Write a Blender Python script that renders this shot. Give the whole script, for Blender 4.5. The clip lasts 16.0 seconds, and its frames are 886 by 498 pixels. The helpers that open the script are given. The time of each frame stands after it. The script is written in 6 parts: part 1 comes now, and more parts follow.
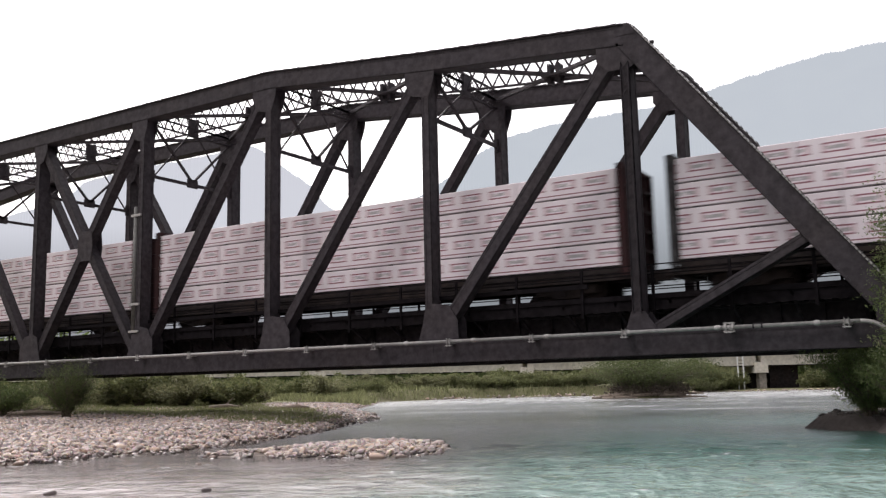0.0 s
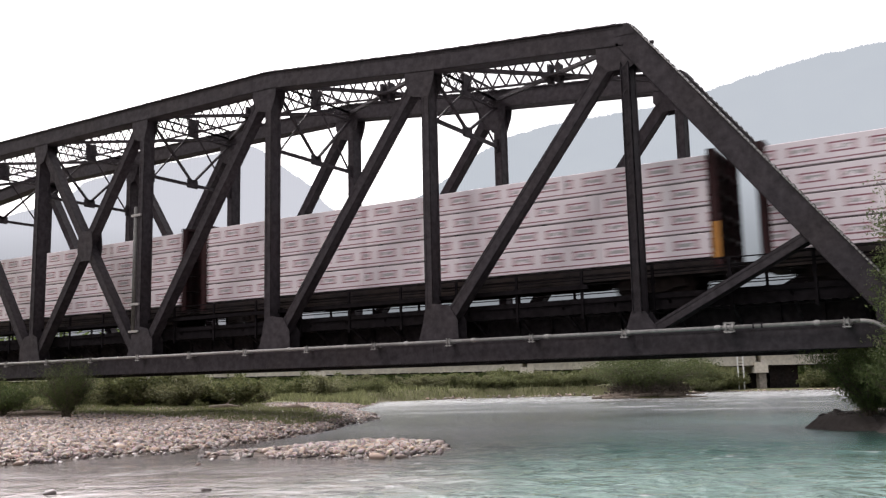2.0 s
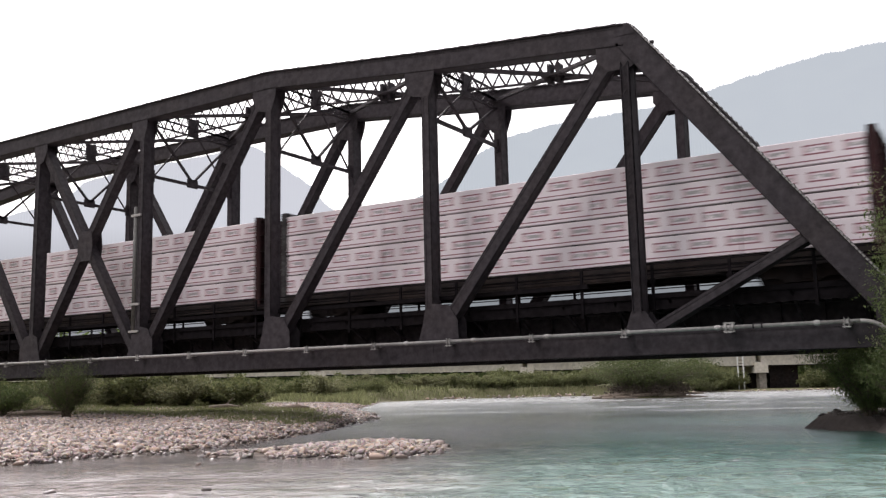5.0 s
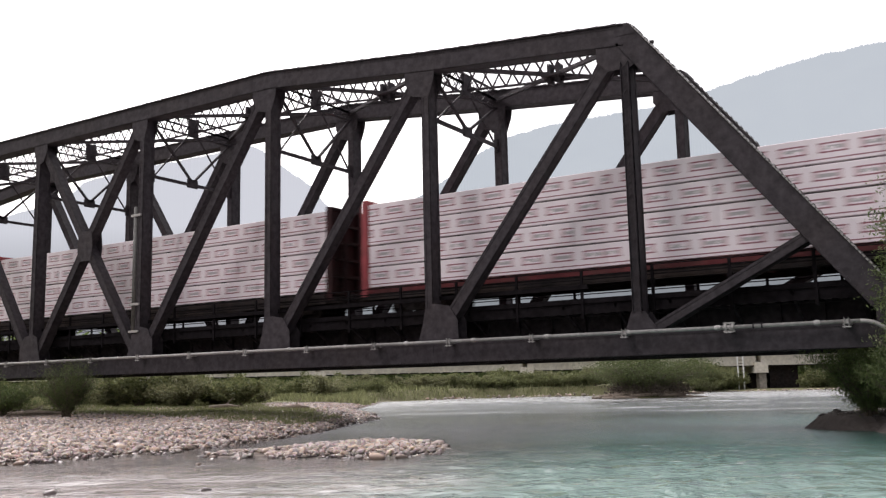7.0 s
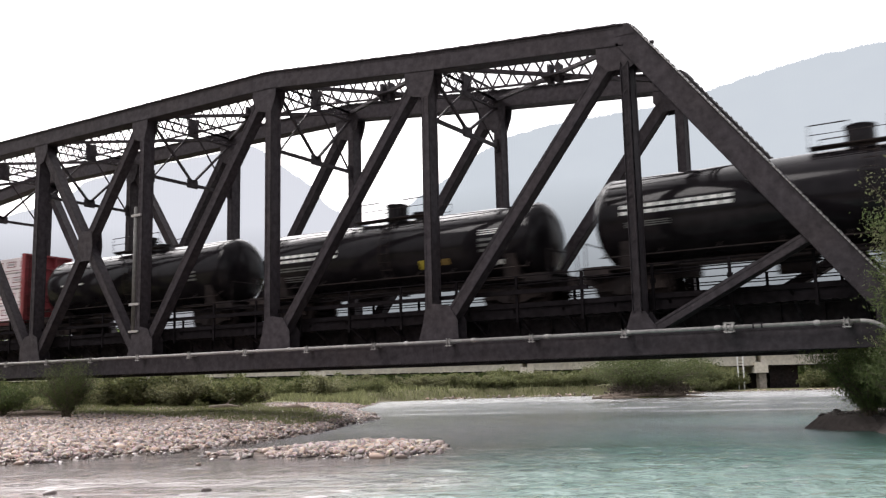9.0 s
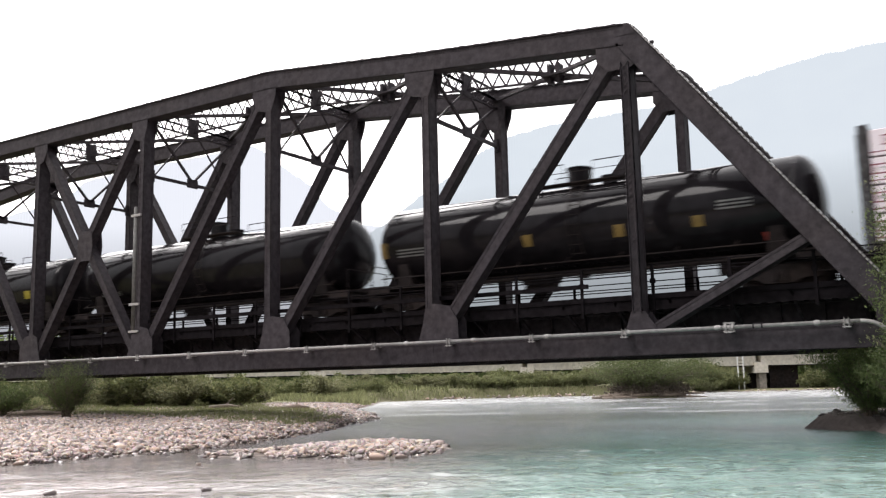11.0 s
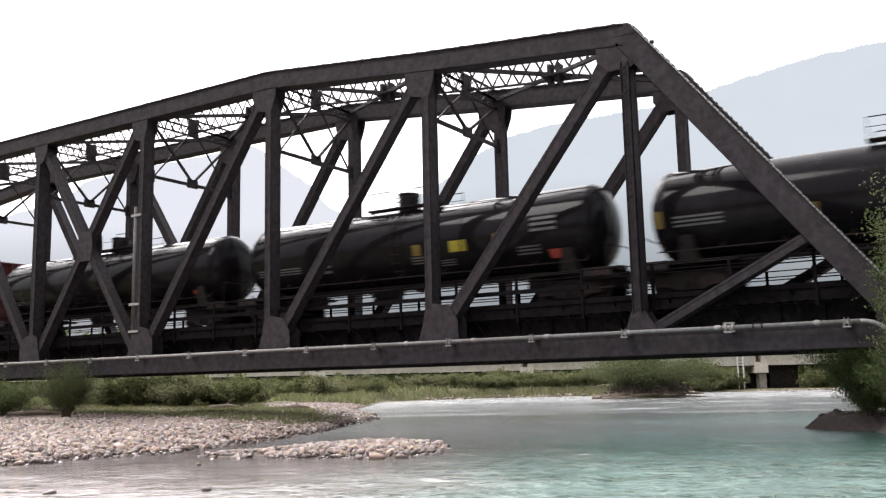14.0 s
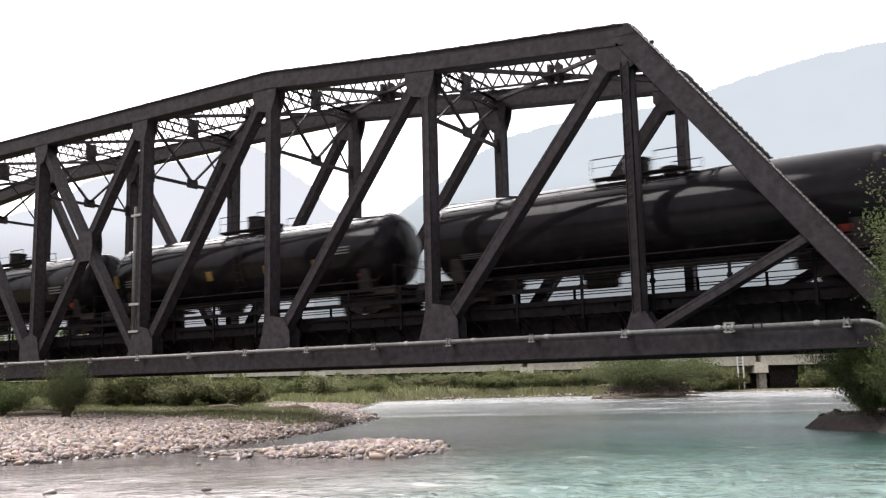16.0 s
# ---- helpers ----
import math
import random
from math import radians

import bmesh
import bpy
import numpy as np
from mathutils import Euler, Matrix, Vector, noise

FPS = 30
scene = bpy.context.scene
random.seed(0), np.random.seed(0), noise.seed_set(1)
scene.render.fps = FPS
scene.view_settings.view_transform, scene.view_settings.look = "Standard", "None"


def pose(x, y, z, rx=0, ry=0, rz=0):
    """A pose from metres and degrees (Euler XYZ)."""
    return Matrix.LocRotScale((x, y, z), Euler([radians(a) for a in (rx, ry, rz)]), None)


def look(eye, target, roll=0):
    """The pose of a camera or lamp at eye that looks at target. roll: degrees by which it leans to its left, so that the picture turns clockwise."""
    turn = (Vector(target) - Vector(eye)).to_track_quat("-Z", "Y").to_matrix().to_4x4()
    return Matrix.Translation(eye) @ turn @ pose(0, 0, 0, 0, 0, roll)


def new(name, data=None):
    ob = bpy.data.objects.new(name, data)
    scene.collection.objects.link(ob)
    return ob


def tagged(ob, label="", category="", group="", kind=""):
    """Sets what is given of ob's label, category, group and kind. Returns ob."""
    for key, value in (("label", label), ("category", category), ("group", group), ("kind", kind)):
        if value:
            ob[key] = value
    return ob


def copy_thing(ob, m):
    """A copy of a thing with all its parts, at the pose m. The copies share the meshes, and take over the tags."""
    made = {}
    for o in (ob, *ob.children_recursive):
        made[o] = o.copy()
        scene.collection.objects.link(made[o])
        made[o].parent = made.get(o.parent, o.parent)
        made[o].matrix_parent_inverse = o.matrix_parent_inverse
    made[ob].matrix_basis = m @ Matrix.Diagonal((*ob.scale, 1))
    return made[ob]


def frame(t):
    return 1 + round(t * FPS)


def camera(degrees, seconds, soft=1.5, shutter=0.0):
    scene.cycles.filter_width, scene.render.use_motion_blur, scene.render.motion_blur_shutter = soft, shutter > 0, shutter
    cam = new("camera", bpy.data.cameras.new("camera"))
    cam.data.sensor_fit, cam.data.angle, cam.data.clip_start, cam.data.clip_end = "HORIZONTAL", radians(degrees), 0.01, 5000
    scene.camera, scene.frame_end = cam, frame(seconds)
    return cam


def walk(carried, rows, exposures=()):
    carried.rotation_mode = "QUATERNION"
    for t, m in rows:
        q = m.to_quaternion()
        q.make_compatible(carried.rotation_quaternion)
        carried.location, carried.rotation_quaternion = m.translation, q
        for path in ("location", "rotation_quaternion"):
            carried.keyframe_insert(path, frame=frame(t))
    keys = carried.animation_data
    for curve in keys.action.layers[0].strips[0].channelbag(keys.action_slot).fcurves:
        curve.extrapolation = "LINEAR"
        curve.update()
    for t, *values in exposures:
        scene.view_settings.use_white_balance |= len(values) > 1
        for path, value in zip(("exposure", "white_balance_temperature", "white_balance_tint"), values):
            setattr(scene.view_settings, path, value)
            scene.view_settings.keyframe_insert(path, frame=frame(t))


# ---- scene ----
# ---------------------------------------------------------------- camera
PANEL, WIDE = 7.62, 5.47          # truss panel length, distance between the two trusses
CENTRE = WIDE / 2                 # the track's centre line
RAIL = 4.2                        # top of rail above the water

cam = camera(51.58, 16.0, soft=1.3, shutter=0.3)
EYE = pose(9.834, -27.333, 1.6, 98.351, 1.263, 32.064)
walk(cam, [(0.0, EYE), (16.0, EYE)], [(0.0, 0.5, 6500, 15), (7.0, 0.5, 6500, 15), (9.0, 0.7, 6500, 14), (11.2, 0.95, 6500, 13), (12.4, 0.7, 6500, 14), (14.2, 0.86, 6500, 13.5), (16.0, 0.88, 6500, 13.5)])

# ---------------------------------------------------------------- world and sun
world = bpy.data.worlds.new("overcast_sky")
scene.world = world
world.use_nodes = True
wn, wl = world.node_tree.nodes, world.node_tree.links
sky = wn.new("ShaderNodeTexSky")
sky.sky_type, sky.sun_disc = "NISHITA", False
sky.sun_elevation, sky.sun_rotation = radians(48), radians(-60)
sky.dust_density, sky.air_density, sky.ozone_density = 6.0, 1.5, 1.0
grey = wn.new("ShaderNodeHueSaturation")
grey.inputs["Saturation"].default_value = 0.12
wl.new(sky.outputs[0], grey.inputs["Color"])
wl.new(grey.outputs[0], wn["Background"].inputs["Color"])
wn["Background"].inputs["Strength"].default_value = 0.15

sun = new("sun", bpy.data.lights.new("sun", "SUN"))
sun.data.energy, sun.data.angle, sun.data.color = 0.9, radians(25), (1.0, 0.97, 0.93)
sun.matrix_world = look((-40, -60, 90), (0, 0, 0))


# ---------------------------------------------------------------- materials
def material(name, colour, rough=0.6, metal=0.0, grain=0.25, scale=6.0, bump=0.15, stain=None, stain_scale=0.7, stain_amount=0.5, spec=0.5):
    """A surface with grain and stains at two scales, in the space of its object."""
    m = bpy.data.materials.new(name)
    m.use_nodes = True
    n, l = m.node_tree.nodes, m.node_tree.links
    b = n["Principled BSDF"]
    co = n.new("ShaderNodeTexCoord")
    fine, broad = n.new("ShaderNodeTexNoise"), n.new("ShaderNodeTexNoise")
    fine.inputs["Scale"].default_value, fine.inputs["Detail"].default_value = scale, 6
    broad.inputs["Scale"].default_value, broad.inputs["Detail"].default_value = stain_scale, 4
    l.new(co.outputs["Object"], fine.inputs["Vector"])
    l.new(co.outputs["Object"], broad.inputs["Vector"])
    ramp = n.new("ShaderNodeMapRange")
    ramp.inputs["From Min"].default_value, ramp.inputs["From Max"].default_value = 0.3, 0.7
    ramp.inputs["To Min"].default_value, ramp.inputs["To Max"].default_value = 1 - grain, 1 + grain
    l.new(fine.outputs["Fac"], ramp.inputs["Value"])
    mix = n.new("ShaderNodeMix")
    mix.data_type = "RGBA"
    mix.inputs["A"].default_value = (*colour, 1)
    mix.inputs["B"].default_value = (*(stain or [c * 0.7 for c in colour]), 1)
    edge = n.new("ShaderNodeMapRange")
    edge.inputs["From Min"].default_value, edge.inputs["From Max"].default_value = 0.45, 0.7
    edge.inputs["To Max"].default_value = stain_amount
    l.new(broad.outputs["Fac"], edge.inputs["Value"])
    l.new(edge.outputs[0], mix.inputs["Factor"])
    mul = n.new("ShaderNodeVectorMath")
    mul.operation = "SCALE"
    l.new(mix.outputs["Result"], mul.inputs[0])
    l.new(ramp.outputs[0], mul.inputs["Scale"])
    l.new(mul.outputs[0], b.inputs["Base Color"])
    b.inputs["Roughness"].default_value, b.inputs["Metallic"].default_value = rough, metal
    b.inputs["Specular IOR Level"].default_value = spec
    if bump:
        bp = n.new("ShaderNodeBump")
        bp.inputs["Strength"].default_value, bp.inputs["Distance"].default_value = bump, 0.02
        l.new(fine.outputs["Fac"], bp.inputs["Height"])
        l.new(bp.outputs[0], b.inputs["Normal"])
    return m


STEEL = material("bridge_paint", (0.045, 0.038, 0.043), 0.6, 0, 0.35, 5, 0.12, (0.047, 0.038, 0.04), 0.5, 0.7, 0.16)
COVER = material("weathered_cover_plate", (0.075, 0.07, 0.072), 0.28, 0, 0.3, 6, 0.05, (0.05, 0.045, 0.045), 0.8, 0.6, 0.5)
STEEL_WORN = material("worn_bridge_paint", (0.06, 0.056, 0.058), 0.65, 0, 0.5, 9, 0.2, (0.025, 0.022, 0.022), 1.5, 0.8, 0.2)
GALV = material("galvanised_pipe", (0.4, 0.38, 0.37), 0.55, 0.1, 0.2, 8, 0.05, (0.22, 0.2, 0.19), 0.6, 0.7)
CONDUIT = material("weathered_conduit", (0.12, 0.115, 0.11), 0.6, 0, 0.25, 7, 0.05, (0.07, 0.065, 0.06), 0.8, 0.7)
DECKSTEEL = material("sooty_deck_steel", (0.046, 0.038, 0.043), 0.75, 0, 0.4, 5, 0.12, (0.02, 0.016, 0.015), 0.6, 0.7, 0.1)
# near-black steel for the deck's edge, with the deck's shade put into its colour
DECK_SHADE = material("deck_shade_steel", (0.0125, 0.0105, 0.012), 0.95, 0, 0.4, 5, 0.12, (0.011, 0.009, 0.0095), 0.6, 0.7, 0.03)
TIMBER = material("creosoted_timber", (0.042, 0.035, 0.038), 0.9, 0, 0.4, 9, 0.3, (0.022, 0.019, 0.017), 1.2, 0.6, 0.15)
RAILSTEEL = material("rail_steel", (0.16, 0.11, 0.08), 0.5, 0.7, 0.2, 10, 0.05)
CONCRETE = material("aged_concrete", (0.7, 0.655, 0.57), 0.85, 0, 0.15, 3, 0.15, (0.52, 0.47, 0.4), 0.25, 0.7)
# concrete with the shade under the road deck put into its colour
SHADED_CONCRETE = material("shaded_concrete", (0.3, 0.27, 0.235), 0.85, 0, 0.3, 3, 0.15, (0.17, 0.15, 0.13), 0.4, 0.8)
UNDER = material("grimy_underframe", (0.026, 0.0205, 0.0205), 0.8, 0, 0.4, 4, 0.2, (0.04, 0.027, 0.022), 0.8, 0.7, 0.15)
MAROON = material("maroon_car_paint", (0.036, 0.012, 0.0135), 0.65, 0, 0.3, 3, 0.1, (0.024, 0.013, 0.0125), 0.9, 0.7, 0.2)
RED = material("faded_red_car_paint", (0.32, 0.05, 0.06), 0.6, 0, 0.2, 3, 0.1, (0.25, 0.06, 0.055), 0.9, 0.7)
GRIMY_RED = material("grimy_red_sill", (0.12, 0.025, 0.028), 0.7, 0, 0.35, 3, 0.1, (0.045, 0.024, 0.022), 0.9, 0.8, 0.2)
BROWN = material("rust_brown_car_paint", (0.13, 0.031, 0.034), 0.65, 0, 0.25, 3, 0.1, (0.09, 0.03, 0.028), 0.9, 0.7)
ORANGE = material("orange_patch", (0.45, 0.19, 0.03), 0.6, 0, 0.15, 5, 0.05)
TANKBLACK = material("black_tank_paint", (0.0115, 0.0098, 0.0115), 0.11, 0, 0.3, 2.5, 0.015, (0.019, 0.0165, 0.018), 0.5, 0.7, 0.13)
FADED = material("faded_print", (0.13, 0.128, 0.125), 0.6, 0, 0.3, 6, 0.0, (0.08, 0.08, 0.08), 2.0, 0.8)
WHITEPAINT = material("white_lettering", (0.75, 0.75, 0.73), 0.6, 0, 0.2, 6, 0.0)
AMBER = material("dull_amber_placard", (0.19, 0.12, 0.025), 0.6, 0, 0.2, 6, 0.0)
YELLOW = material("yellow_placard", (0.42, 0.34, 0.03), 0.6, 0, 0.15, 6, 0.0)
REDPAINT = material("red_marking", (0.5, 0.08, 0.06), 0.6, 0, 0.15, 6, 0.0)
BARK = material("grey_bark", (0.11, 0.085, 0.065), 0.9, 0, 0.4, 18, 0.4)
DRIFT = material("bleached_driftwood", (0.26, 0.21, 0.17), 0.85, 0, 0.3, 12, 0.3, (0.14, 0.11, 0.09), 1.5, 0.7)


def wrap_material():
    """White lumber wrap with printed red-brown bars, a grey smudge between them, and a red stripe near the foot."""
    m = bpy.data.materials.new("printed_lumber_wrap")
    m.use_nodes = True
    n, l = m.node_tree.nodes, m.node_tree.links
    b = n["Principled BSDF"]
    co, info, sep = n.new("ShaderNodeTexCoord"), n.new("ShaderNodeObjectInfo"), n.new("ShaderNodeSeparateXYZ")
    l.new(co.outputs["Object"], sep.inputs[0])

    def calc(op, a, c=None, d=None):
        q = n.new("ShaderNodeMath")
        q.operation = op
        for i, v in enumerate((a, c, d)):
            if v is None:
                continue
            if hasattr(v, "links"):
                l.new(v, q.inputs[i])
            else:
                q.inputs[i].default_value = v
        return q.outputs[0]

    def band(v, lo, hi):
        return calc("MULTIPLY", calc("GREATER_THAN", v, lo), calc("LESS_THAN", v, hi))

    u = calc("FRACT", calc("MULTIPLY_ADD", sep.outputs["X"], 1 / 1.16, info.outputs["Random"]))
    z = sep.outputs["Z"]
    wide, inner = band(u, 0.12, 0.84), band(u, 0.24, 0.72)
    bars = calc("MULTIPLY", wide, calc("ADD", band(z, 0.29, 0.338), band(z, 0.555, 0.603)))
    ends = calc("MULTIPLY", calc("SUBTRACT", wide, inner), band(z, 0.3, 0.59))
    thin = calc("MULTIPLY", inner, band(z, 0.39, 0.505))
    foot = band(z, 0.095, 0.133)
    red = calc("MINIMUM", calc("ADD", bars, foot), 1.0)
    noise_a, noise_b = n.new("ShaderNodeTexNoise"), n.new("ShaderNodeTexNoise")
    noise_a.inputs["Scale"].default_value, noise_b.inputs["Scale"].default_value = 1.6, 9
    for q in (noise_a, noise_b):
        l.new(co.outputs["Object"], q.inputs["Vector"])

    def mixed(fac, a, c):
        q = n.new("ShaderNodeMix")
        q.data_type = "RGBA"
        for key, v in (("Factor", fac), ("A", a), ("B", c)):
            if hasattr(v, "links"):
                l.new(v, q.inputs[key])
            else:
                q.inputs[key].default_value = v
        return q.outputs["Result"]

    base = mixed(noise_a.outputs["Fac"], (0.73, 0.635, 0.672, 1), (0.88, 0.80, 0.835, 1))
    panel = mixed(calc("MULTIPLY", ends, 0.5), base, (0.45, 0.22, 0.26, 1))
    ink = calc("MULTIPLY", thin, calc("GREATER_THAN", noise_b.outputs["Fac"], 0.42))
    smudge = mixed(calc("MULTIPLY", ink, 0.75), panel, (0.26, 0.25, 0.25, 1))
    l.new(mixed(calc("MULTIPLY", red, calc("MULTIPLY_ADD", noise_b.outputs["Fac"], 0.3, 0.75)), smudge, (0.21, 0.022, 0.045, 1)), b.inputs["Base Color"])
    bp = n.new("ShaderNodeBump")
    bp.inputs["Strength"].default_value, bp.inputs["Distance"].default_value = 0.25, 0.03
    l.new(noise_b.outputs["Fac"], bp.inputs["Height"])
    l.new(bp.outputs[0], b.inputs["Normal"])
    b.inputs["Roughness"].default_value = 0.5
    return m


WRAP = wrap_material()


def leaf_material(name, dark, light):
    """Leaves that differ one from the next, and let some light through."""
    m = bpy.data.materials.new(name)
    m.use_nodes = True
    n, l = m.node_tree.nodes, m.node_tree.links
    b, geo, ramp = n["Principled BSDF"], n.new("ShaderNodeNewGeometry"), n.new("ShaderNodeValToRGB")
    ramp.color_ramp.elements[0].color, ramp.color_ramp.elements[1].color = (*dark, 1), (*light, 1)
    l.new(geo.outputs["Random Per Island"], ramp.inputs[0])
    l.new(ramp.outputs[0], b.inputs["Base Color"])
    b.inputs["Roughness"].default_value = 0.6
    trans, add = n.new("ShaderNodeBsdfTranslucent"), n.new("ShaderNodeMixShader")
    l.new(ramp.outputs[0], trans.inputs["Color"])
    add.inputs[0].default_value = 0.42
    l.new(b.outputs[0], add.inputs[1])
    l.new(trans.outputs[0], add.inputs[2])
    l.new(add.outputs[0], n["Material Output"].inputs[0])
    return m


LEAF = leaf_material("willow_leaf", (0.06, 0.09, 0.028), (0.17, 0.215, 0.075))
# a darker copy of the willow leaf, with shade put into its colour
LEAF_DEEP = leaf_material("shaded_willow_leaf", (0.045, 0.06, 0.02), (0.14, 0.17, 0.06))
LEAF_BANK = leaf_material("riverside_leaf", (0.1, 0.117, 0.047), (0.245, 0.255, 0.115))
LEAF_PALE = leaf_material("dusty_willow_leaf", (0.10, 0.115, 0.05), (0.25, 0.26, 0.13))
LEAF_DRY = leaf_material("dry_brush", (0.12, 0.127, 0.06), (0.28, 0.275, 0.15))
BRUSH = leaf_material("dead_brush", (0.05, 0.04, 0.032), (0.13, 0.1, 0.08))
GRASS = leaf_material("meadow_grass", (0.125, 0.138, 0.06), (0.32, 0.325, 0.165))


def stone_material():
    m = bpy.data.materials.new("river_cobble")
    m.use_nodes = True
    n, l = m.node_tree.nodes, m.node_tree.links
    b, geo, info = n["Principled BSDF"], n.new("ShaderNodeNewGeometry"), n.new("ShaderNodeObjectInfo")
    add, frac, ramp = n.new("ShaderNodeMath"), n.new("ShaderNodeMath"), n.new("ShaderNodeValToRGB")
    frac.operation = "FRACT"
    l.new(geo.outputs["Random Per Island"], add.inputs[0])
    l.new(info.outputs["Random"], add.inputs[1])
    l.new(add.outputs[0], frac.inputs[0])
    l.new(frac.outputs[0], ramp.inputs[0])
    r = ramp.color_ramp
    r.elements[0].color, r.elements[1].color = (0.19, 0.155, 0.15, 1), (0.62, 0.54, 0.49, 1)
    for at, c in ((0.2, (0.43, 0.33, 0.27, 1)), (0.36, (0.28, 0.245, 0.245, 1)), (0.5, (0.55, 0.44, 0.35, 1)), (0.62, (0.47, 0.31, 0.23, 1)), (0.72, (0.33, 0.29, 0.28, 1)), (0.86, (0.46, 0.36, 0.34, 1))):
        r.elements.new(at).color = c
    tex, co, mul = n.new("ShaderNodeTexNoise"), n.new("ShaderNodeTexCoord"), n.new("ShaderNodeMix")
    tex.inputs["Scale"].default_value, tex.inputs["Detail"].default_value = 14, 5
    l.new(co.outputs["Object"], tex.inputs["Vector"])
    mul.data_type, mul.blend_type = "RGBA", "OVERLAY"
    mul.inputs["Factor"].default_value = 0.45
    l.new(ramp.outputs[0], mul.inputs["A"])
    l.new(tex.outputs["Color"], mul.inputs["B"])
    hue = n.new("ShaderNodeHueSaturation")
    hue.inputs["Saturation"].default_value, hue.inputs["Value"].default_value = 0.92, 1.02
    l.new(mul.outputs["Result"], hue.inputs["Color"])
    # the lowest stones are wet from the river
    sep, wet, soak, sheen = n.new("ShaderNodeSeparateXYZ"), n.new("ShaderNodeMapRange"), n.new("ShaderNodeMix"), n.new("ShaderNodeMapRange")
    l.new(geo.outputs["Position"], sep.inputs[0])
    wet.inputs["From Min"].default_value, wet.inputs["From Max"].default_value = 0.13, 0.04
    l.new(sep.outputs["Z"], wet.inputs["Value"])
    soak.data_type, soak.blend_type = "RGBA", "MULTIPLY"
    soak.inputs["B"].default_value = (0.42, 0.4, 0.4, 1)
    l.new(wet.outputs[0], soak.inputs["Factor"])
    l.new(hue.outputs[0], soak.inputs["A"])
    l.new(soak.outputs["Result"], b.inputs["Base Color"])
    sheen.inputs["To Min"].default_value, sheen.inputs["To Max"].default_value = 0.75, 0.3
    l.new(wet.outputs[0], sheen.inputs["Value"])
    l.new(sheen.outputs[0], b.inputs["Roughness"])
    return m


STONE = stone_material()


def ground_material():
    """Gravel by the river, silt at its edge, grass and earth farther up the banks."""
    m = bpy.data.materials.new("river_bank")
    m.use_nodes = True
    n, l = m.node_tree.nodes, m.node_tree.links
    b, geo, sep = n["Principled BSDF"], n.new("ShaderNodeNewGeometry"), n.new("ShaderNodeSeparateXYZ")
    l.new(geo.outputs["Position"], sep.inputs[0])
    vor, noi, big = n.new("ShaderNodeTexVoronoi"), n.new("ShaderNodeTexNoise"), n.new("ShaderNodeTexNoise")
    vor.inputs["Scale"].default_value, noi.inputs["Scale"].default_value, big.inputs["Scale"].default_value = 6, 3, 0.15
    for q in (vor, noi, big):
        l.new(geo.outputs["Position"], q.inputs["Vector"])
    pebble, grass, up = n.new("ShaderNodeValToRGB"), n.new("ShaderNodeValToRGB"), n.new("ShaderNodeMapRange")
    pebble.color_ramp.elements[0].color, pebble.color_ramp.elements[1].color = (0.085, 0.072, 0.065, 1), (0.27, 0.225, 0.2, 1)
    grass.color_ramp.elements[0].color, grass.color_ramp.elements[1].color = (0.105, 0.106, 0.052, 1), (0.2, 0.19, 0.11, 1)
    l.new(vor.outputs["Color"], pebble.inputs[0])
    l.new(noi.outputs["Fac"], grass.inputs[0])
    sway = n.new("ShaderNodeMath")
    sway.operation = "MULTIPLY_ADD"
    sway.inputs[1].default_value = 0.5
    l.new(big.outputs["Fac"], sway.inputs[0])
    l.new(sep.outputs["Z"], sway.inputs[2])
    up.inputs["From Min"].default_value, up.inputs["From Max"].default_value = 0.64, 0.74
    l.new(sway.outputs[0], up.inputs["Value"])
    # the far bank is overgrown down to the water
    beyond, most = n.new("ShaderNodeMapRange"), n.new("ShaderNodeMath")
    beyond.inputs["From Min"].default_value, beyond.inputs["From Max"].default_value = 40.0, 47.0
    l.new(sep.outputs["Y"], beyond.inputs["Value"])
    most.operation = "MAXIMUM"
    l.new(up.outputs[0], most.inputs[0])
    l.new(beyond.outputs[0], most.inputs[1])
    mix = n.new("ShaderNodeMix")
    mix.data_type = "RGBA"
    l.new(most.outputs[0], mix.inputs["Factor"])
    l.new(pebble.outputs[0], mix.inputs["A"])
    l.new(grass.outputs[0], mix.inputs["B"])
    # dark wet earth on the right bank
    east, earth = n.new("ShaderNodeMapRange"), n.new("ShaderNodeMix")
    east.inputs["From Min"].default_value, east.inputs["From Max"].default_value = 1.0, 2.0
    l.new(sep.outputs["X"], east.inputs["Value"])
    earth.data_type = "RGBA"
    earth.inputs["B"].default_value = (0.14, 0.12, 0.113, 1)
    l.new(east.outputs[0], earth.inputs["Factor"])
    l.new(mix.outputs["Result"], earth.inputs["A"])
    l.new(earth.outputs["Result"], b.inputs["Base Color"])
    bp = n.new("ShaderNodeBump")
    bp.inputs["Strength"].default_value, bp.inputs["Distance"].default_value = 0.6, 0.08
    l.new(vor.outputs["Distance"], bp.inputs["Height"])
    l.new(bp.outputs[0], b.inputs["Normal"])
    b.inputs["Roughness"].default_value = 0.9
    b.inputs["Specular IOR Level"].default_value = 0.1
    return m


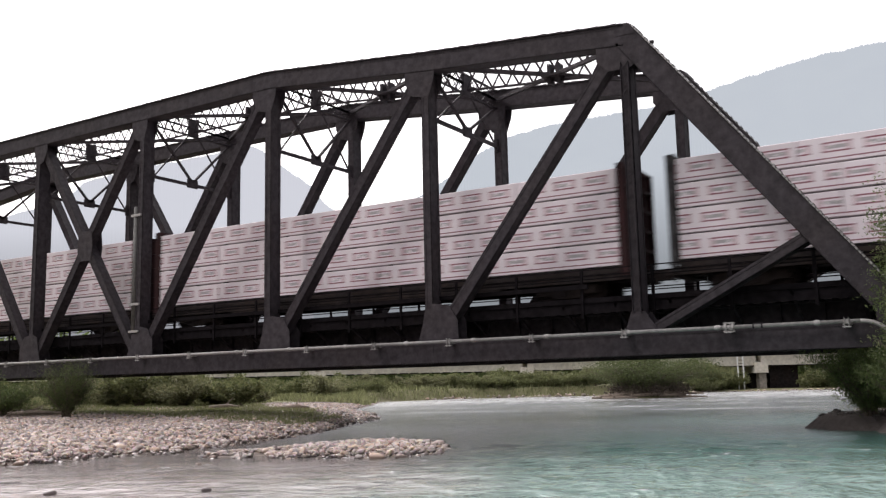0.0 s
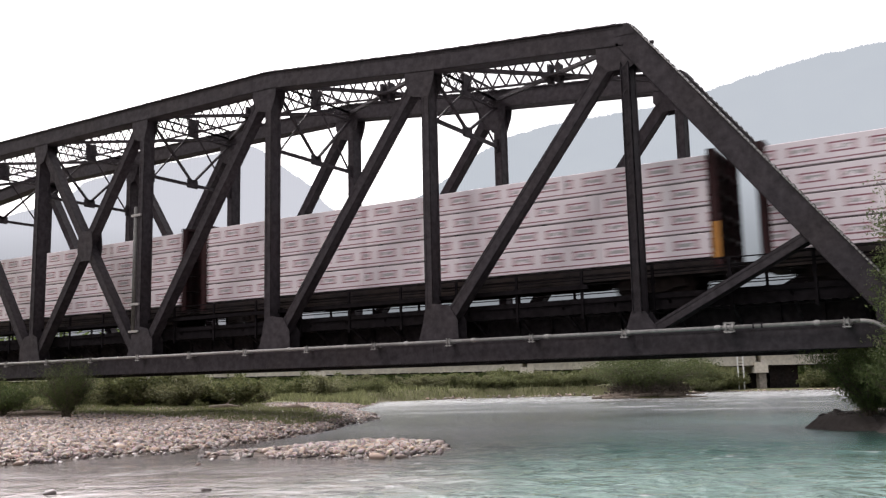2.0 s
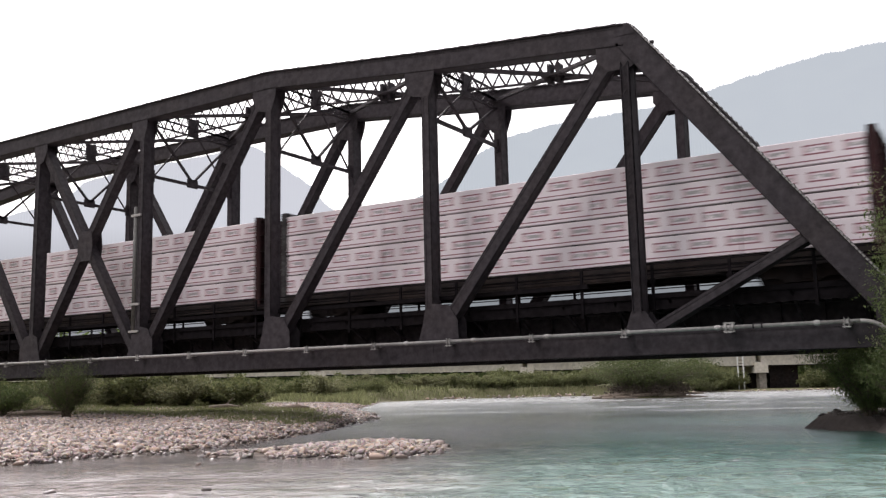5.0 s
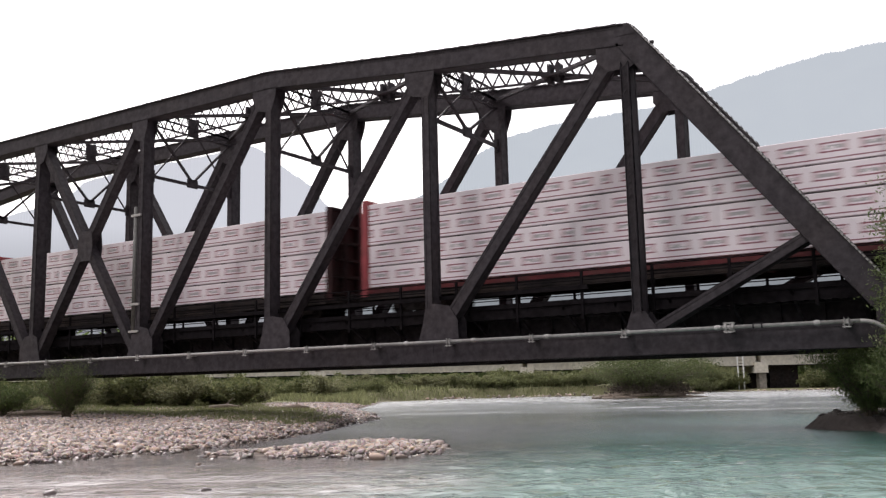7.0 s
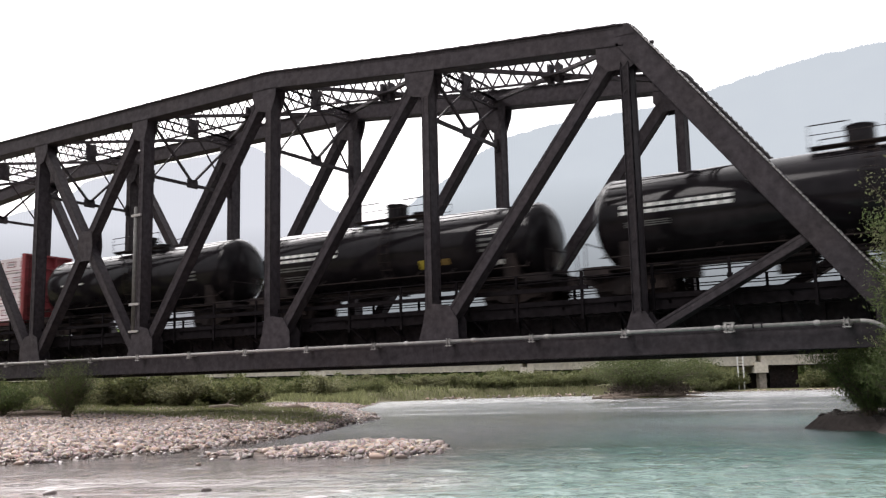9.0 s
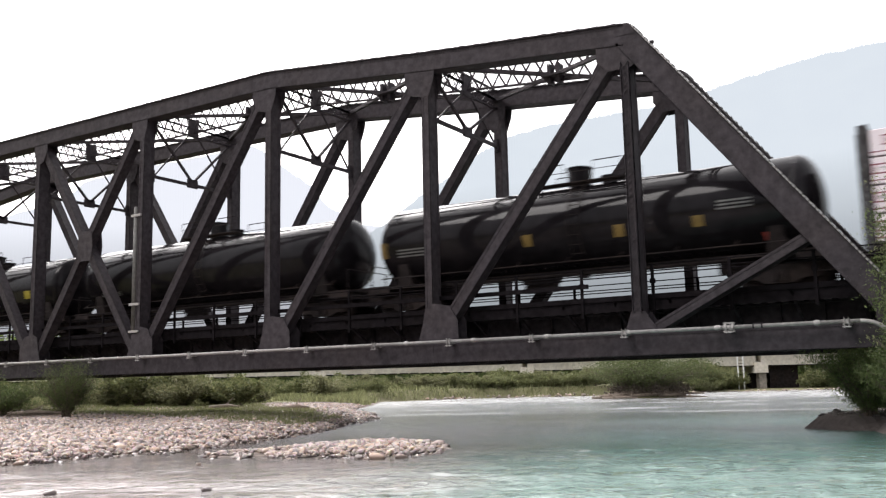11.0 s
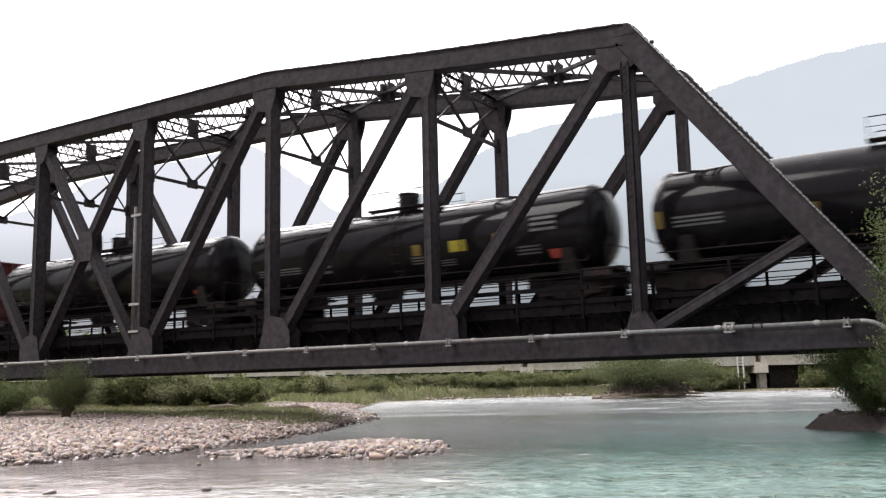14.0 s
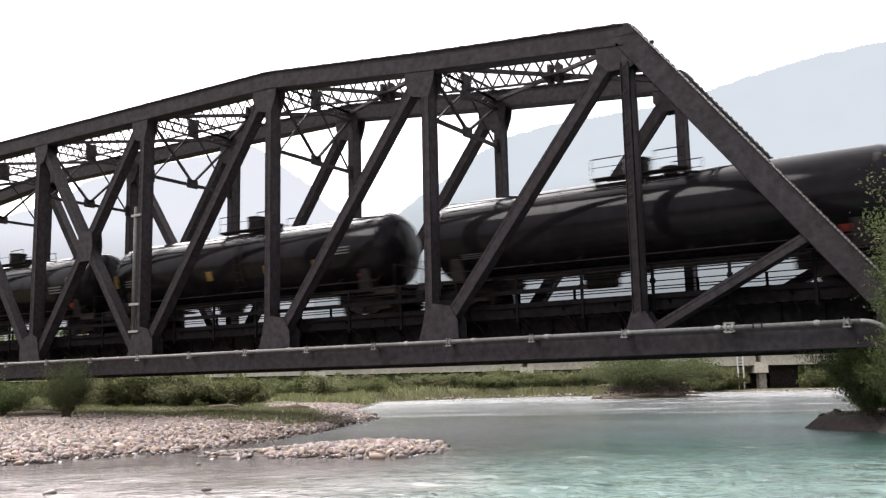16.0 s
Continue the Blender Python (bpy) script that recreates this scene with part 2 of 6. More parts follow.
def water_material():
    """Milky glacial water: teal where it is deep, grey-brown over the shallow gravel; ripples travel with the sheet."""
    m = bpy.data.materials.new("glacial_water")
    m.use_nodes = True
    n, l = m.node_tree.nodes, m.node_tree.links
    b, geo, co, sep = n["Principled BSDF"], n.new("ShaderNodeNewGeometry"), n.new("ShaderNodeTexCoord"), n.new("ShaderNodeSeparateXYZ")
    l.new(geo.outputs["Position"], sep.inputs[0])
    bed = n.new("ShaderNodeTexNoise")
    bed.inputs["Scale"].default_value, bed.inputs["Detail"].default_value = 0.35, 5
    l.new(geo.outputs["Position"], bed.inputs["Vector"])

    def calc(op, *vs):
        q = n.new("ShaderNodeMath")
        q.operation = op
        for i, v in enumerate(vs):
            if hasattr(v, "links"):
                l.new(v, q.inputs[i])
            else:
                q.inputs[i].default_value = v
        return q.outputs[0]

    # deep where the river runs to the east of the gravel tongue
    east = calc("ADD", calc("MULTIPLY_ADD", sep.outputs["Y"], 0.25, sep.outputs["X"]), calc("MULTIPLY", bed.outputs["Fac"], 5.0))
    deep = n.new("ShaderNodeMapRange")
    deep.interpolation_type = "SMOOTHSTEP"
    deep.inputs["From Min"].default_value, deep.inputs["From Max"].default_value = -3.5, 3.6
    l.new(east, deep.inputs["Value"])
    mix = n.new("ShaderNodeMix")
    mix.data_type = "RGBA"
    mix.inputs["A"].default_value, mix.inputs["B"].default_value = (0.10, 0.09, 0.085, 1), (0.054, 0.117, 0.101, 1)
    l.new(deep.outputs[0], mix.inputs["Factor"])
    flow = n.new("ShaderNodeMapping")
    flow.inputs["Rotation"].default_value = (0, 0, radians(-32))
    l.new(co.outputs["Object"], flow.inputs["Vector"])
    drawn, long = n.new("ShaderNodeMapping"), n.new("ShaderNodeMapping")
    drawn.inputs["Scale"].default_value, long.inputs["Scale"].default_value = (0.85, 1.05, 1), (0.3, 1.0, 1)
    for q in (drawn, long):
        l.new(flow.outputs[0], q.inputs["Vector"])
    chop, swell, fine = n.new("ShaderNodeTexNoise"), n.new("ShaderNodeTexNoise"), n.new("ShaderNodeTexNoise")
    chop.inputs["Scale"].default_value, chop.inputs["Detail"].default_value = 2.3, 4
    swell.inputs["Scale"].default_value, swell.inputs["Detail"].default_value = 0.5, 2
    fine.inputs["Scale"].default_value, fine.inputs["Detail"].default_value = 9, 3
    for q in (chop, swell, fine):
        l.new(drawn.outputs[0], q.inputs["Vector"])
    h = calc("ADD", calc("ADD", calc("MULTIPLY", chop.outputs["Fac"], 0.19), calc("MULTIPLY", swell.outputs["Fac"], 0.03)), calc("MULTIPLY", fine.outputs["Fac"], 0.05))
    # gusts and currents: patches of livelier and of smoother water
    gust, lively = n.new("ShaderNodeTexNoise"), n.new("ShaderNodeMapRange")
    gust.inputs["Scale"].default_value, gust.inputs["Detail"].default_value = 0.55, 3
    l.new(drawn.outputs[0], gust.inputs["Vector"])
    lively.inputs["From Min"].default_value, lively.inputs["From Max"].default_value = 0.36, 0.64
    lively.inputs["To Min"].default_value, lively.inputs["To Max"].default_value = 0.4, 1.55
    l.new(gust.outputs["Fac"], lively.inputs["Value"])
    bp = n.new("ShaderNodeBump")
    bp.inputs["Strength"].default_value, bp.inputs["Distance"].default_value = 1.0, 1.0
    # a calm pool under the bridge, chop before it, riffles beyond it
    north = calc("ADD", calc("MULTIPLY_ADD", sep.outputs["X"], -0.528, calc("MULTIPLY", sep.outputs["Y"], 0.849)), calc("MULTIPLY", bed.outputs["Fac"], 6.0))
    rough = n.new("ShaderNodeValToRGB")
    rough.color_ramp.interpolation = "EASE"
    tone = rough.color_ramp.elements
    tone[0].position, tone[0].color = 0.0, (1.5, 1.5, 1.5, 1)
    tone[1].position, tone[1].color = 1.0, (0.9, 0.9, 0.9, 1)
    for at, v in ((0.14, 1.2), (0.23, 0.45), (0.3, 0.14), (0.55, 0.14), (0.8, 0.5)):
        tone.new(at).color = (v, v, v, 1)
    zone = calc("MULTIPLY_ADD", north, 1 / 60, 18 / 60)
    l.new(zone, rough.inputs[0])
    # the near shallows are paler: part milky silt, part sky reflection put into colour
    shoal, pale, tint = n.new("ShaderNodeMapRange"), n.new("ShaderNodeMix"), n.new("ShaderNodeMix")
    shoal.inputs["From Min"].default_value, shoal.inputs["From Max"].default_value = 0.26, 0.12
    l.new(zone, shoal.inputs["Value"])
    for q in (pale, tint):
        q.data_type = "RGBA"
    pale.inputs["A"].default_value, pale.inputs["B"].default_value = (0.41, 0.37, 0.358, 1), (0.218, 0.31, 0.279, 1)
    l.new(deep.outputs[0], pale.inputs["Factor"])
    l.new(shoal.outputs[0], tint.inputs["Factor"])
    # greyer over the shallow riffle
    upper, dim = n.new("ShaderNodeMapRange"), n.new("ShaderNodeMix")
    upper.inputs["From Min"].default_value, upper.inputs["From Max"].default_value = 0.38, 0.6
    l.new(zone, upper.inputs["Value"])
    dim.data_type = "RGBA"
    dim.inputs["B"].default_value = (0.05, 0.056, 0.055, 1)
    l.new(upper.outputs[0], dim.inputs["Factor"])
    l.new(mix.outputs["Result"], dim.inputs["A"])
    l.new(dim.outputs["Result"], tint.inputs["A"])
    l.new(pale.outputs["Result"], tint.inputs["B"])
    # broken white water on the riffle and thin streaks nearer
    riffle, streak, foam = n.new("ShaderNodeMapRange"), n.new("ShaderNodeMapRange"), n.new("ShaderNodeMix")
    riffle.inputs["From Min"].default_value, riffle.inputs["From Max"].default_value = 0.62, 1.0
    riffle.inputs["To Min"].default_value, riffle.inputs["To Max"].default_value = 0.0, 0.03
    l.new(zone, riffle.inputs["Value"])
    white = n.new("ShaderNodeMapRange")
    white.inputs["From Min"].default_value, white.inputs["From Max"].default_value = 0.98, 1.2
    white.inputs["To Min"].default_value, white.inputs["To Max"].default_value = 0.0, 0.2
    l.new(zone, white.inputs["Value"])
    crest = n.new("ShaderNodeMapRange")
    crest.inputs["From Min"].default_value, crest.inputs["From Max"].default_value = 0.23, 0.1
    crest.inputs["To Min"].default_value, crest.inputs["To Max"].default_value = 0.0, -0.06
    l.new(zone, crest.inputs["Value"])
    l.new(calc("ADD", calc("ADD", calc("ADD", chop.outputs["Fac"], riffle.outputs[0]), white.outputs[0]), crest.outputs[0]), streak.inputs["Value"])
    streak.inputs["From Min"].default_value, streak.inputs["From Max"].default_value = 0.6, 0.72
    # broad patches of broken and of slick water on the riffle
    patch, slick, broken = n.new("ShaderNodeTexNoise"), n.new("ShaderNodeMapRange"), n.new("ShaderNodeMapRange")
    patch.inputs["Scale"].default_value, patch.inputs["Detail"].default_value = 0.32, 6
    l.new(long.outputs[0], patch.inputs["Vector"])
    slick.inputs["From Min"].default_value, slick.inputs["From Max"].default_value = 0.53, 0.6
    l.new(patch.outputs["Fac"], slick.inputs["Value"])
    broken.inputs["From Min"].default_value, broken.inputs["From Max"].default_value = 0.52, 0.64
    broken.inputs["To Max"].default_value = 0.6
    l.new(zone, broken.inputs["Value"])
    both = calc("MAXIMUM", calc("MULTIPLY", calc("MULTIPLY", streak.outputs[0], calc("MINIMUM", lively.outputs[0], 1.3)), calc("SMOOTH_MIN", calc("MULTIPLY_ADD", rough.outputs[0], 2.2, -0.3), 1.0, 0.1)), calc("MULTIPLY", slick.outputs[0], broken.outputs[0]))
    foam.data_type = "RGBA"
    foam.inputs["B"].default_value = (0.52, 0.52, 0.52, 1)
    l.new(both, foam.inputs["Factor"])
    l.new(tint.outputs["Result"], foam.inputs["A"])
    l.new(foam.outputs["Result"], b.inputs["Base Color"])
    # small ripples too fine to model scatter the pool's reflections
    dull = n.new("ShaderNodeValToRGB")
    gloss = dull.color_ramp.elements
    gloss[0].position, gloss[0].color = 0.12, (0.05, 0.05, 0.05, 1)
    gloss[1].position, gloss[1].color = 1.0, (0.2, 0.2, 0.2, 1)
    gloss.new(0.3).color = (0.2, 0.2, 0.2, 1)
    gloss.new(0.42).color = (0.2, 0.2, 0.2, 1)
    gloss.new(0.56).color = (0.15, 0.15, 0.15, 1)
    gloss.new(0.8).color = (0.17, 0.17, 0.17, 1)
    l.new(zone, dull.inputs[0])
    l.new(dull.outputs[0], b.inputs["Roughness"])
    l.new(calc("MULTIPLY", calc("MULTIPLY", calc("MULTIPLY", h, lively.outputs[0]), rough.outputs[0]), calc("MULTIPLY_ADD", deep.outputs[0], 0.6, 0.4)), bp.inputs["Height"])
    l.new(bp.outputs[0], b.inputs["Normal"])
    b.inputs["IOR"].default_value = 1.33
    return m


def distance_material(name, haze, amount):
    """Forested slopes whose distant haze, lit by the sky, is put into the material as glow."""
    m = bpy.data.materials.new(name)
    m.use_nodes = True
    n, l = m.node_tree.nodes, m.node_tree.links
    b = n["Principled BSDF"]
    tex, co, ramp = n.new("ShaderNodeTexNoise"), n.new("ShaderNodeTexCoord"), n.new("ShaderNodeValToRGB")
    tex.inputs["Scale"].default_value, tex.inputs["Detail"].default_value = 0.012, 8
    l.new(co.outputs["Object"], tex.inputs["Vector"])
    ramp.color_ramp.elements[0].color, ramp.color_ramp.elements[1].color = (0.03, 0.045, 0.035, 1), (0.10, 0.12, 0.09, 1)
    ramp.color_ramp.elements[0].position, ramp.color_ramp.elements[1].position = 0.35, 0.65
    l.new(tex.outputs["Fac"], ramp.inputs[0])
    l.new(ramp.outputs[0], b.inputs["Base Color"])
    b.inputs["Roughness"].default_value = 1.0
    b.inputs["Specular IOR Level"].default_value = 0.0
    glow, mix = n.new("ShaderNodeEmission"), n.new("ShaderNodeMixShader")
    # the painted haze is dimmer at the slope's nearer foot, behind less air
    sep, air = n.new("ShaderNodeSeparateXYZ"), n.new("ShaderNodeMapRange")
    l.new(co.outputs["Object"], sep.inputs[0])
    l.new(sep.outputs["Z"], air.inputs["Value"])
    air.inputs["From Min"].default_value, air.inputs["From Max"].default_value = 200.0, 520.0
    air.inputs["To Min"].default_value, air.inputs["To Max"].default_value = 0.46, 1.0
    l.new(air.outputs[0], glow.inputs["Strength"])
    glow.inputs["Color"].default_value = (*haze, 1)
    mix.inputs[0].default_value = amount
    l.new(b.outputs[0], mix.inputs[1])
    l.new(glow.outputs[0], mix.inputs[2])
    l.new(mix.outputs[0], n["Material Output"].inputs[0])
    return m


# ---------------------------------------------------------------- mesh helpers
def part(name, bm, mat, parent=None, label="", smooth=False, m=None):
    """Links a bmesh (or mesh data) as one object, under a thing or a part."""
    if isinstance(bm, bpy.types.Mesh):
        me = bm
    else:
        me = bpy.data.meshes.new(name)
        bm.normal_update()
        bm.to_mesh(me)
        bm.free()
        me.materials.append(mat)
        if smooth:
            for p in me.polygons:
                p.use_smooth = True
    ob = new(name, me)
    ob.parent = parent
    if m is not None:
        ob.matrix_basis = m
    return tagged(ob, label)


def hexa(bm, lo, hi):
    """Eight corners from two rings of four points each, closed into a box."""
    a, b = [bm.verts.new(v) for v in lo], [bm.verts.new(v) for v in hi]
    bm.faces.new(a[::-1])
    bm.faces.new(b)
    for i in range(4):
        bm.faces.new((a[i], a[(i + 1) % 4], b[(i + 1) % 4], b[i]))


def block(bm, x0, x1, y0, y1, z0, z1):
    hexa(bm, [(x0, y0, z0), (x1, y0, z0), (x1, y1, z0), (x0, y1, z0)], [(x0, y0, z1), (x1, y0, z1), (x1, y1, z1), (x0, y1, z1)])


def bar(bm, a, b, wide, deep, side=(0, 1, 0)):
    """A straight bar from a to b; deep runs along side, wide across it."""
    a, b, s = Vector(a), Vector(b), Vector(side)
    d = (b - a).normalized()
    s = (s - d * s.dot(d)).normalized()
    w = d.cross(s)
    ring = [w * (i * wide / 2) + s * (j * deep / 2) for i, j in ((-1, -1), (1, -1), (1, 1), (-1, 1))]
    hexa(bm, [a + r for r in ring], [b + r for r in ring])


def rod(bm, a, b, r, n=10, r2=None, caps=True):
    a, b = Vector(a), Vector(b)
    d = (b - a).normalized()
    s = d.orthogonal().normalized()
    w = d.cross(s)
    lo, hi = [], []
    for i in range(n):
        c, q = math.cos(i * math.tau / n), math.sin(i * math.tau / n)
        lo.append(bm.verts.new(a + (s * c + w * q) * r))
        hi.append(bm.verts.new(b + (s * c + w * q) * (r if r2 is None else r2)))
    for i in range(n):
        bm.faces.new((lo[i], lo[(i + 1) % n], hi[(i + 1) % n], hi[i]))
    if caps:
        bm.faces.new(lo[::-1])
        bm.faces.new(hi)


def prism(bm, outline, y0, y1):
    """A plate in the x-z plane, from its outline, between two depths."""
    a, b = [bm.verts.new((x, y0, z)) for x, z in outline], [bm.verts.new((x, y1, z)) for x, z in outline]
    bm.faces.new(a)
    bm.faces.new(b[::-1])
    k = len(outline)
    for i in range(k):
        bm.faces.new((a[(i + 1) % k], a[i], b[i], b[(i + 1) % k]))


def rivets(bm, a, b, y, offsets, pitch=0.16, r=0.018, side=-1):
    """Rows of domed rivet heads along a member, on its face at depth y."""
    a, b = Vector(a), Vector(b)
    d = (b - a).normalized()
    w = d.cross(Vector((0, 1, 0)))
    k = int((b - a).length / pitch)
    for off in offsets:
        for i in range(k + 1):
            c = a + d * (i * pitch) + w * off
            tip = bm.verts.new((c.x, y + side * r * 0.8, c.z))
            ring = [bm.verts.new((c.x + r * math.cos(q), y, c.z + r * math.sin(q))) for q in (0, 1.257, 2.513, 3.77, 5.027)]
            for j in range(5):
                tri = (ring[j], ring[(j + 1) % 5], tip)
                bm.faces.new(tri if side < 0 else tri[::-1])


def member(name, a, b, wide, deep, parent, mat=None, label="", near=True):
    """A riveted box member in a truss plane: web plates, proud corner angles, and rivet rows on its outer face."""
    bm = bmesh.new()
    a, b = Vector(a), Vector(b)
    bar(bm, a, b, wide - 0.03, deep - 0.03)
    d = (b - a).normalized()
    w = d.cross(Vector((0, 1, 0)))
    for i in (-1, 1):
        for j in (-1, 1):
            c = w * (i * (wide / 2 - 0.045)) + Vector((0, j * (deep / 2 - 0.01), 0))
            bar(bm, a + c, b + c, 0.09, 0.02)
            c = w * (i * (wide / 2 - 0.008)) + Vector((0, j * (deep / 2 - 0.05), 0))
            bar(bm, a + c, b + c, 0.016, 0.1)
    if near:
        rivets(bm, a, b, a.y - deep / 2, (-wide / 2 + 0.05, wide / 2 - 0.05))
    return part(name, bm, mat or STEEL, parent, label)


def lattice(bm, a, b, up, depth, pitch, chord=0.07, lace=0.035):
    """A lattice strut: two flanges a depth apart along up, crossed lacing bars between them."""
    a, b, up = Vector(a), Vector(b), Vector(up).normalized()
    side = (b - a).cross(up).normalized()
    for k in (-1, 1):
        bar(bm, a + up * (k * depth / 2), b + up * (k * depth / 2), chord, 0.1, side)
    count = max(2, round((b - a).length / pitch))
    for i in range(count):
        p, q = a.lerp(b, i / count), a.lerp(b, (i + 1) / count)
        bar(bm, p - up * depth / 2, q + up * depth / 2, lace, 0.012, side)
        bar(bm, p + up * depth / 2 + side * 0.014, q - up * depth / 2 + side * 0.014, lace, 0.012, side)


# ---------------------------------------------------------------- ground, water, mountains
# the river's left and right shores, from behind the camera up to the far bend
# and the cobble tongue, an islet cut off from the bar by a muddy channel
TONGUE = [(-7.5, -10.9), (-6.0, -11.6), (-4.5, -11.1), (-2.7, -10.55), (-2.0, -10.1), (-2.2, -8.8), (-2.9, -7.2), (-3.6, -6.4), (-4.6, -6.2), (-5.8, -6.7), (-6.6, -7.7), (-6.6, -8.8), (-6.6, -9.8), (-7.1, -10.5)]
SHORE = [(-22, -60), (-15, -30), (-10.5, -18), (-9.4, -15.0), (-9.3, -13.9), (-9.5, -12.9), (-9.2, -12.0), (-8.8, -11.1), (-9.0, -9.4), (-9.6, -7.2), (-10.3, -5.0), (-11.5, -1.8), (-14.1, 3.6), (-16.7, 8.8), (-21.2, 14.6),
         (-26.5, 19), (-34, 32), (-42, 44), (-39, 55), (-32, 60), (-24.5, 64), (-22, 69), (-20, 75.4), (-8.6, 82.4), (12, 92), (70, 116), (260, 150),
         (260, 120), (70, 92), (22, 70), (5, 56), (1.5, 40), (3.6, 14), (6.2, 8), (6.0, 5.6), (4.6, 4.6), (3.9, 3.7), (4.1, 2.9), (4.9, 2.0), (6.4, 1.3), (7.6, -0.8), (10, -4), (16, -8), (17, -17), (12.5, -24), (7, -29.5), (0, -38), (-4, -60)]


def outline_distance(x, y, outline):
    """Distance to a closed outline, and whether a point lies within it."""
    pts = np.array(outline, float)
    nxt = np.roll(pts, -1, 0)
    best, inside = np.full(x.shape, 1e9), np.zeros(x.shape, bool)
    for (ax, ay), (bx, by) in zip(pts, nxt):
        dx, dy = bx - ax, by - ay
        t = np.clip(((x - ax) * dx + (y - ay) * dy) / (dx * dx + dy * dy), 0, 1)
        best = np.minimum(best, np.hypot(x - ax - t * dx, y - ay - t * dy))
        inside ^= ((ay > y) != (by > y)) & (x < dx * (y - ay) / (dy if dy else 1e-9) + ax)
    return best, inside


def river_distance(x, y):
    """Signed distance to the nearest shore, negative in the river."""
    wob = 0.16 * np.sin(x * 2.9 + 1.7 * np.sin(y * 2.1)) + 0.12 * np.sin(y * 3.7 + x)
    a, wet = outline_distance(x, y, SHORE)
    b, dry = outline_distance(x, y, TONGUE)
    return np.where(wet, np.where(dry, b, -np.minimum(a, b)), a) + wob * np.exp(-((np.minimum(a, b)) / 1.5) ** 2)


def meadow_cover(x, y):
    """How far grass has taken over the bar: 1 in the meadow, 0 on bare gravel."""
    cover = np.clip((y + 6.0 + 0.26 * np.maximum(x, -34) + 0.5 * np.sin(x * 0.33) + 0.35 * np.sin(x * 1.1)) / 1.7, 0, 1)
    # bare gravel along the bar's outer side
    return cover * (1 - np.clip((y - 1.9 + 0.75 * (x + 13) + 0.6 * np.sin(x * 1.3)) / 2.0, 0, 1) * np.clip((x + 42) / 4, 0, 1) * np.clip((33 - y) / 4, 0, 1))


def ground_height(x, y):
    d = river_distance(x, y)
    bumps = 0.10 * np.sin(x * 0.31 + 1.3) * np.sin(y * 0.27) + 0.05 * np.sin(x * 0.9 + y * 0.7)
    meadow = meadow_cover(x, y)
    far = np.clip((y - 30) / 20, 0, 1)
    tongue = np.clip((x + 8.2) / 0.8, 0, 1) * np.clip((-4 - y) / 1.0, 0, 1) * (x < 0)
    east = (x > 2) * (y < 12)
    bank = (0.33 - (0.15 + 0.09 * np.clip((-4.4 - x) / 1.2, 0, 1)) * tongue + 0.12 * east) * (1 - np.exp(-np.maximum(d, 0) / (1.3 - 0.5 * tongue - 1.1 * east))) + (0.1 + 0.65 * far) * meadow * np.clip((d - 0.7 + 0.3 * far) / 1.3, 0, 1) + 0.3 * np.clip((d - 8) / 20, 0, 1) + 0.6 * bumps * np.clip(d / 6, 0, 1)
    low = np.clip((x + 22) / 1.5, 0, 1) * np.clip((y - 60) / 5, 0, 1) * np.clip((16 - d) / 3, 0, 1)
    bank = bank * (1 - 0.85 * low)
    bed = -0.9 * (1 - np.exp(np.minimum(d, 0) / 3.0))
    # the near right bank under the bridge end is an earthen mound
    mound = 0.2 * np.exp(-((x - 8.8) ** 2 + (y - 1.0) ** 2) / 10.0)
    # railway embankments beyond both ends of the bridge
    off = np.abs(y - CENTRE)
    rise = np.clip((RAIL - 0.55) - np.maximum(off - 2.6, 0) / 1.5, 0, None)
    along = np.clip((x - 9.5) / 2.0, 0, 1) + np.clip((-62.8 - x) / 2.0, 0, 1)
    land = np.where(d > 0, bank + mound * np.clip(d / 1.4, 0, 1) + 0.06 * np.sin(x * 4.1 + y) * np.sin(y * 3.3) * np.clip(d / 0.4, 0, 1) * (x > 2), bed)
    # a low islet in the riffle, long across the stream
    u, v = 0.849 * (x + 18.0) + 0.528 * (y - 50.7), -0.528 * (x + 18.0) + 0.849 * (y - 50.7)
    land = np.maximum(land, 0.45 - 0.6 * ((u / 4.4) ** 2 + (v / 3.0) ** 2))
    return np.maximum(land, np.where(along * rise > 0, rise * along, -9))


def spaced(lo, hi, dense_lo, dense_hi, step, far, grow=1.12):
    out = list(np.arange(dense_lo, dense_hi, step))
    g, p = step, dense_hi
    while p < hi:
        out.append(p)
        g = min(g * grow, far)
        p += g
    out.append(hi)
    g, p = step, dense_lo
    while p > lo:
        g = min(g * grow, far)
        p -= g
        out.insert(0, max(p, lo))
    return np.array(out)


def sheet(name, xs, ys, height, mat):
    gx, gy = np.meshgrid(xs, ys)
    gz = height(gx, gy)
    verts = np.stack([gx, gy, gz], -1).reshape(-1, 3)
    nx, ny = len(xs), len(ys)
    i = np.arange(nx * ny).reshape(ny, nx)
    faces = np.stack([i[:-1, :-1], i[:-1, 1:], i[1:, 1:], i[1:, :-1]], -1).reshape(-1, 4)
    me = bpy.data.meshes.new(name)
    me.from_pydata(verts.tolist(), [], faces.tolist())
    me.materials.append(mat)
    for p in me.polygons:
        p.use_smooth = True
    return new(name, me)


ground = sheet("ground", spaced(-3400, 2500, -60, 16, 0.45, 120), spaced(-1500, 3400, -34, 75, 0.45, 120), ground_height, ground_material())
tagged(ground, "gravel and grass river bank with silt edges", "ground", kind="structure")



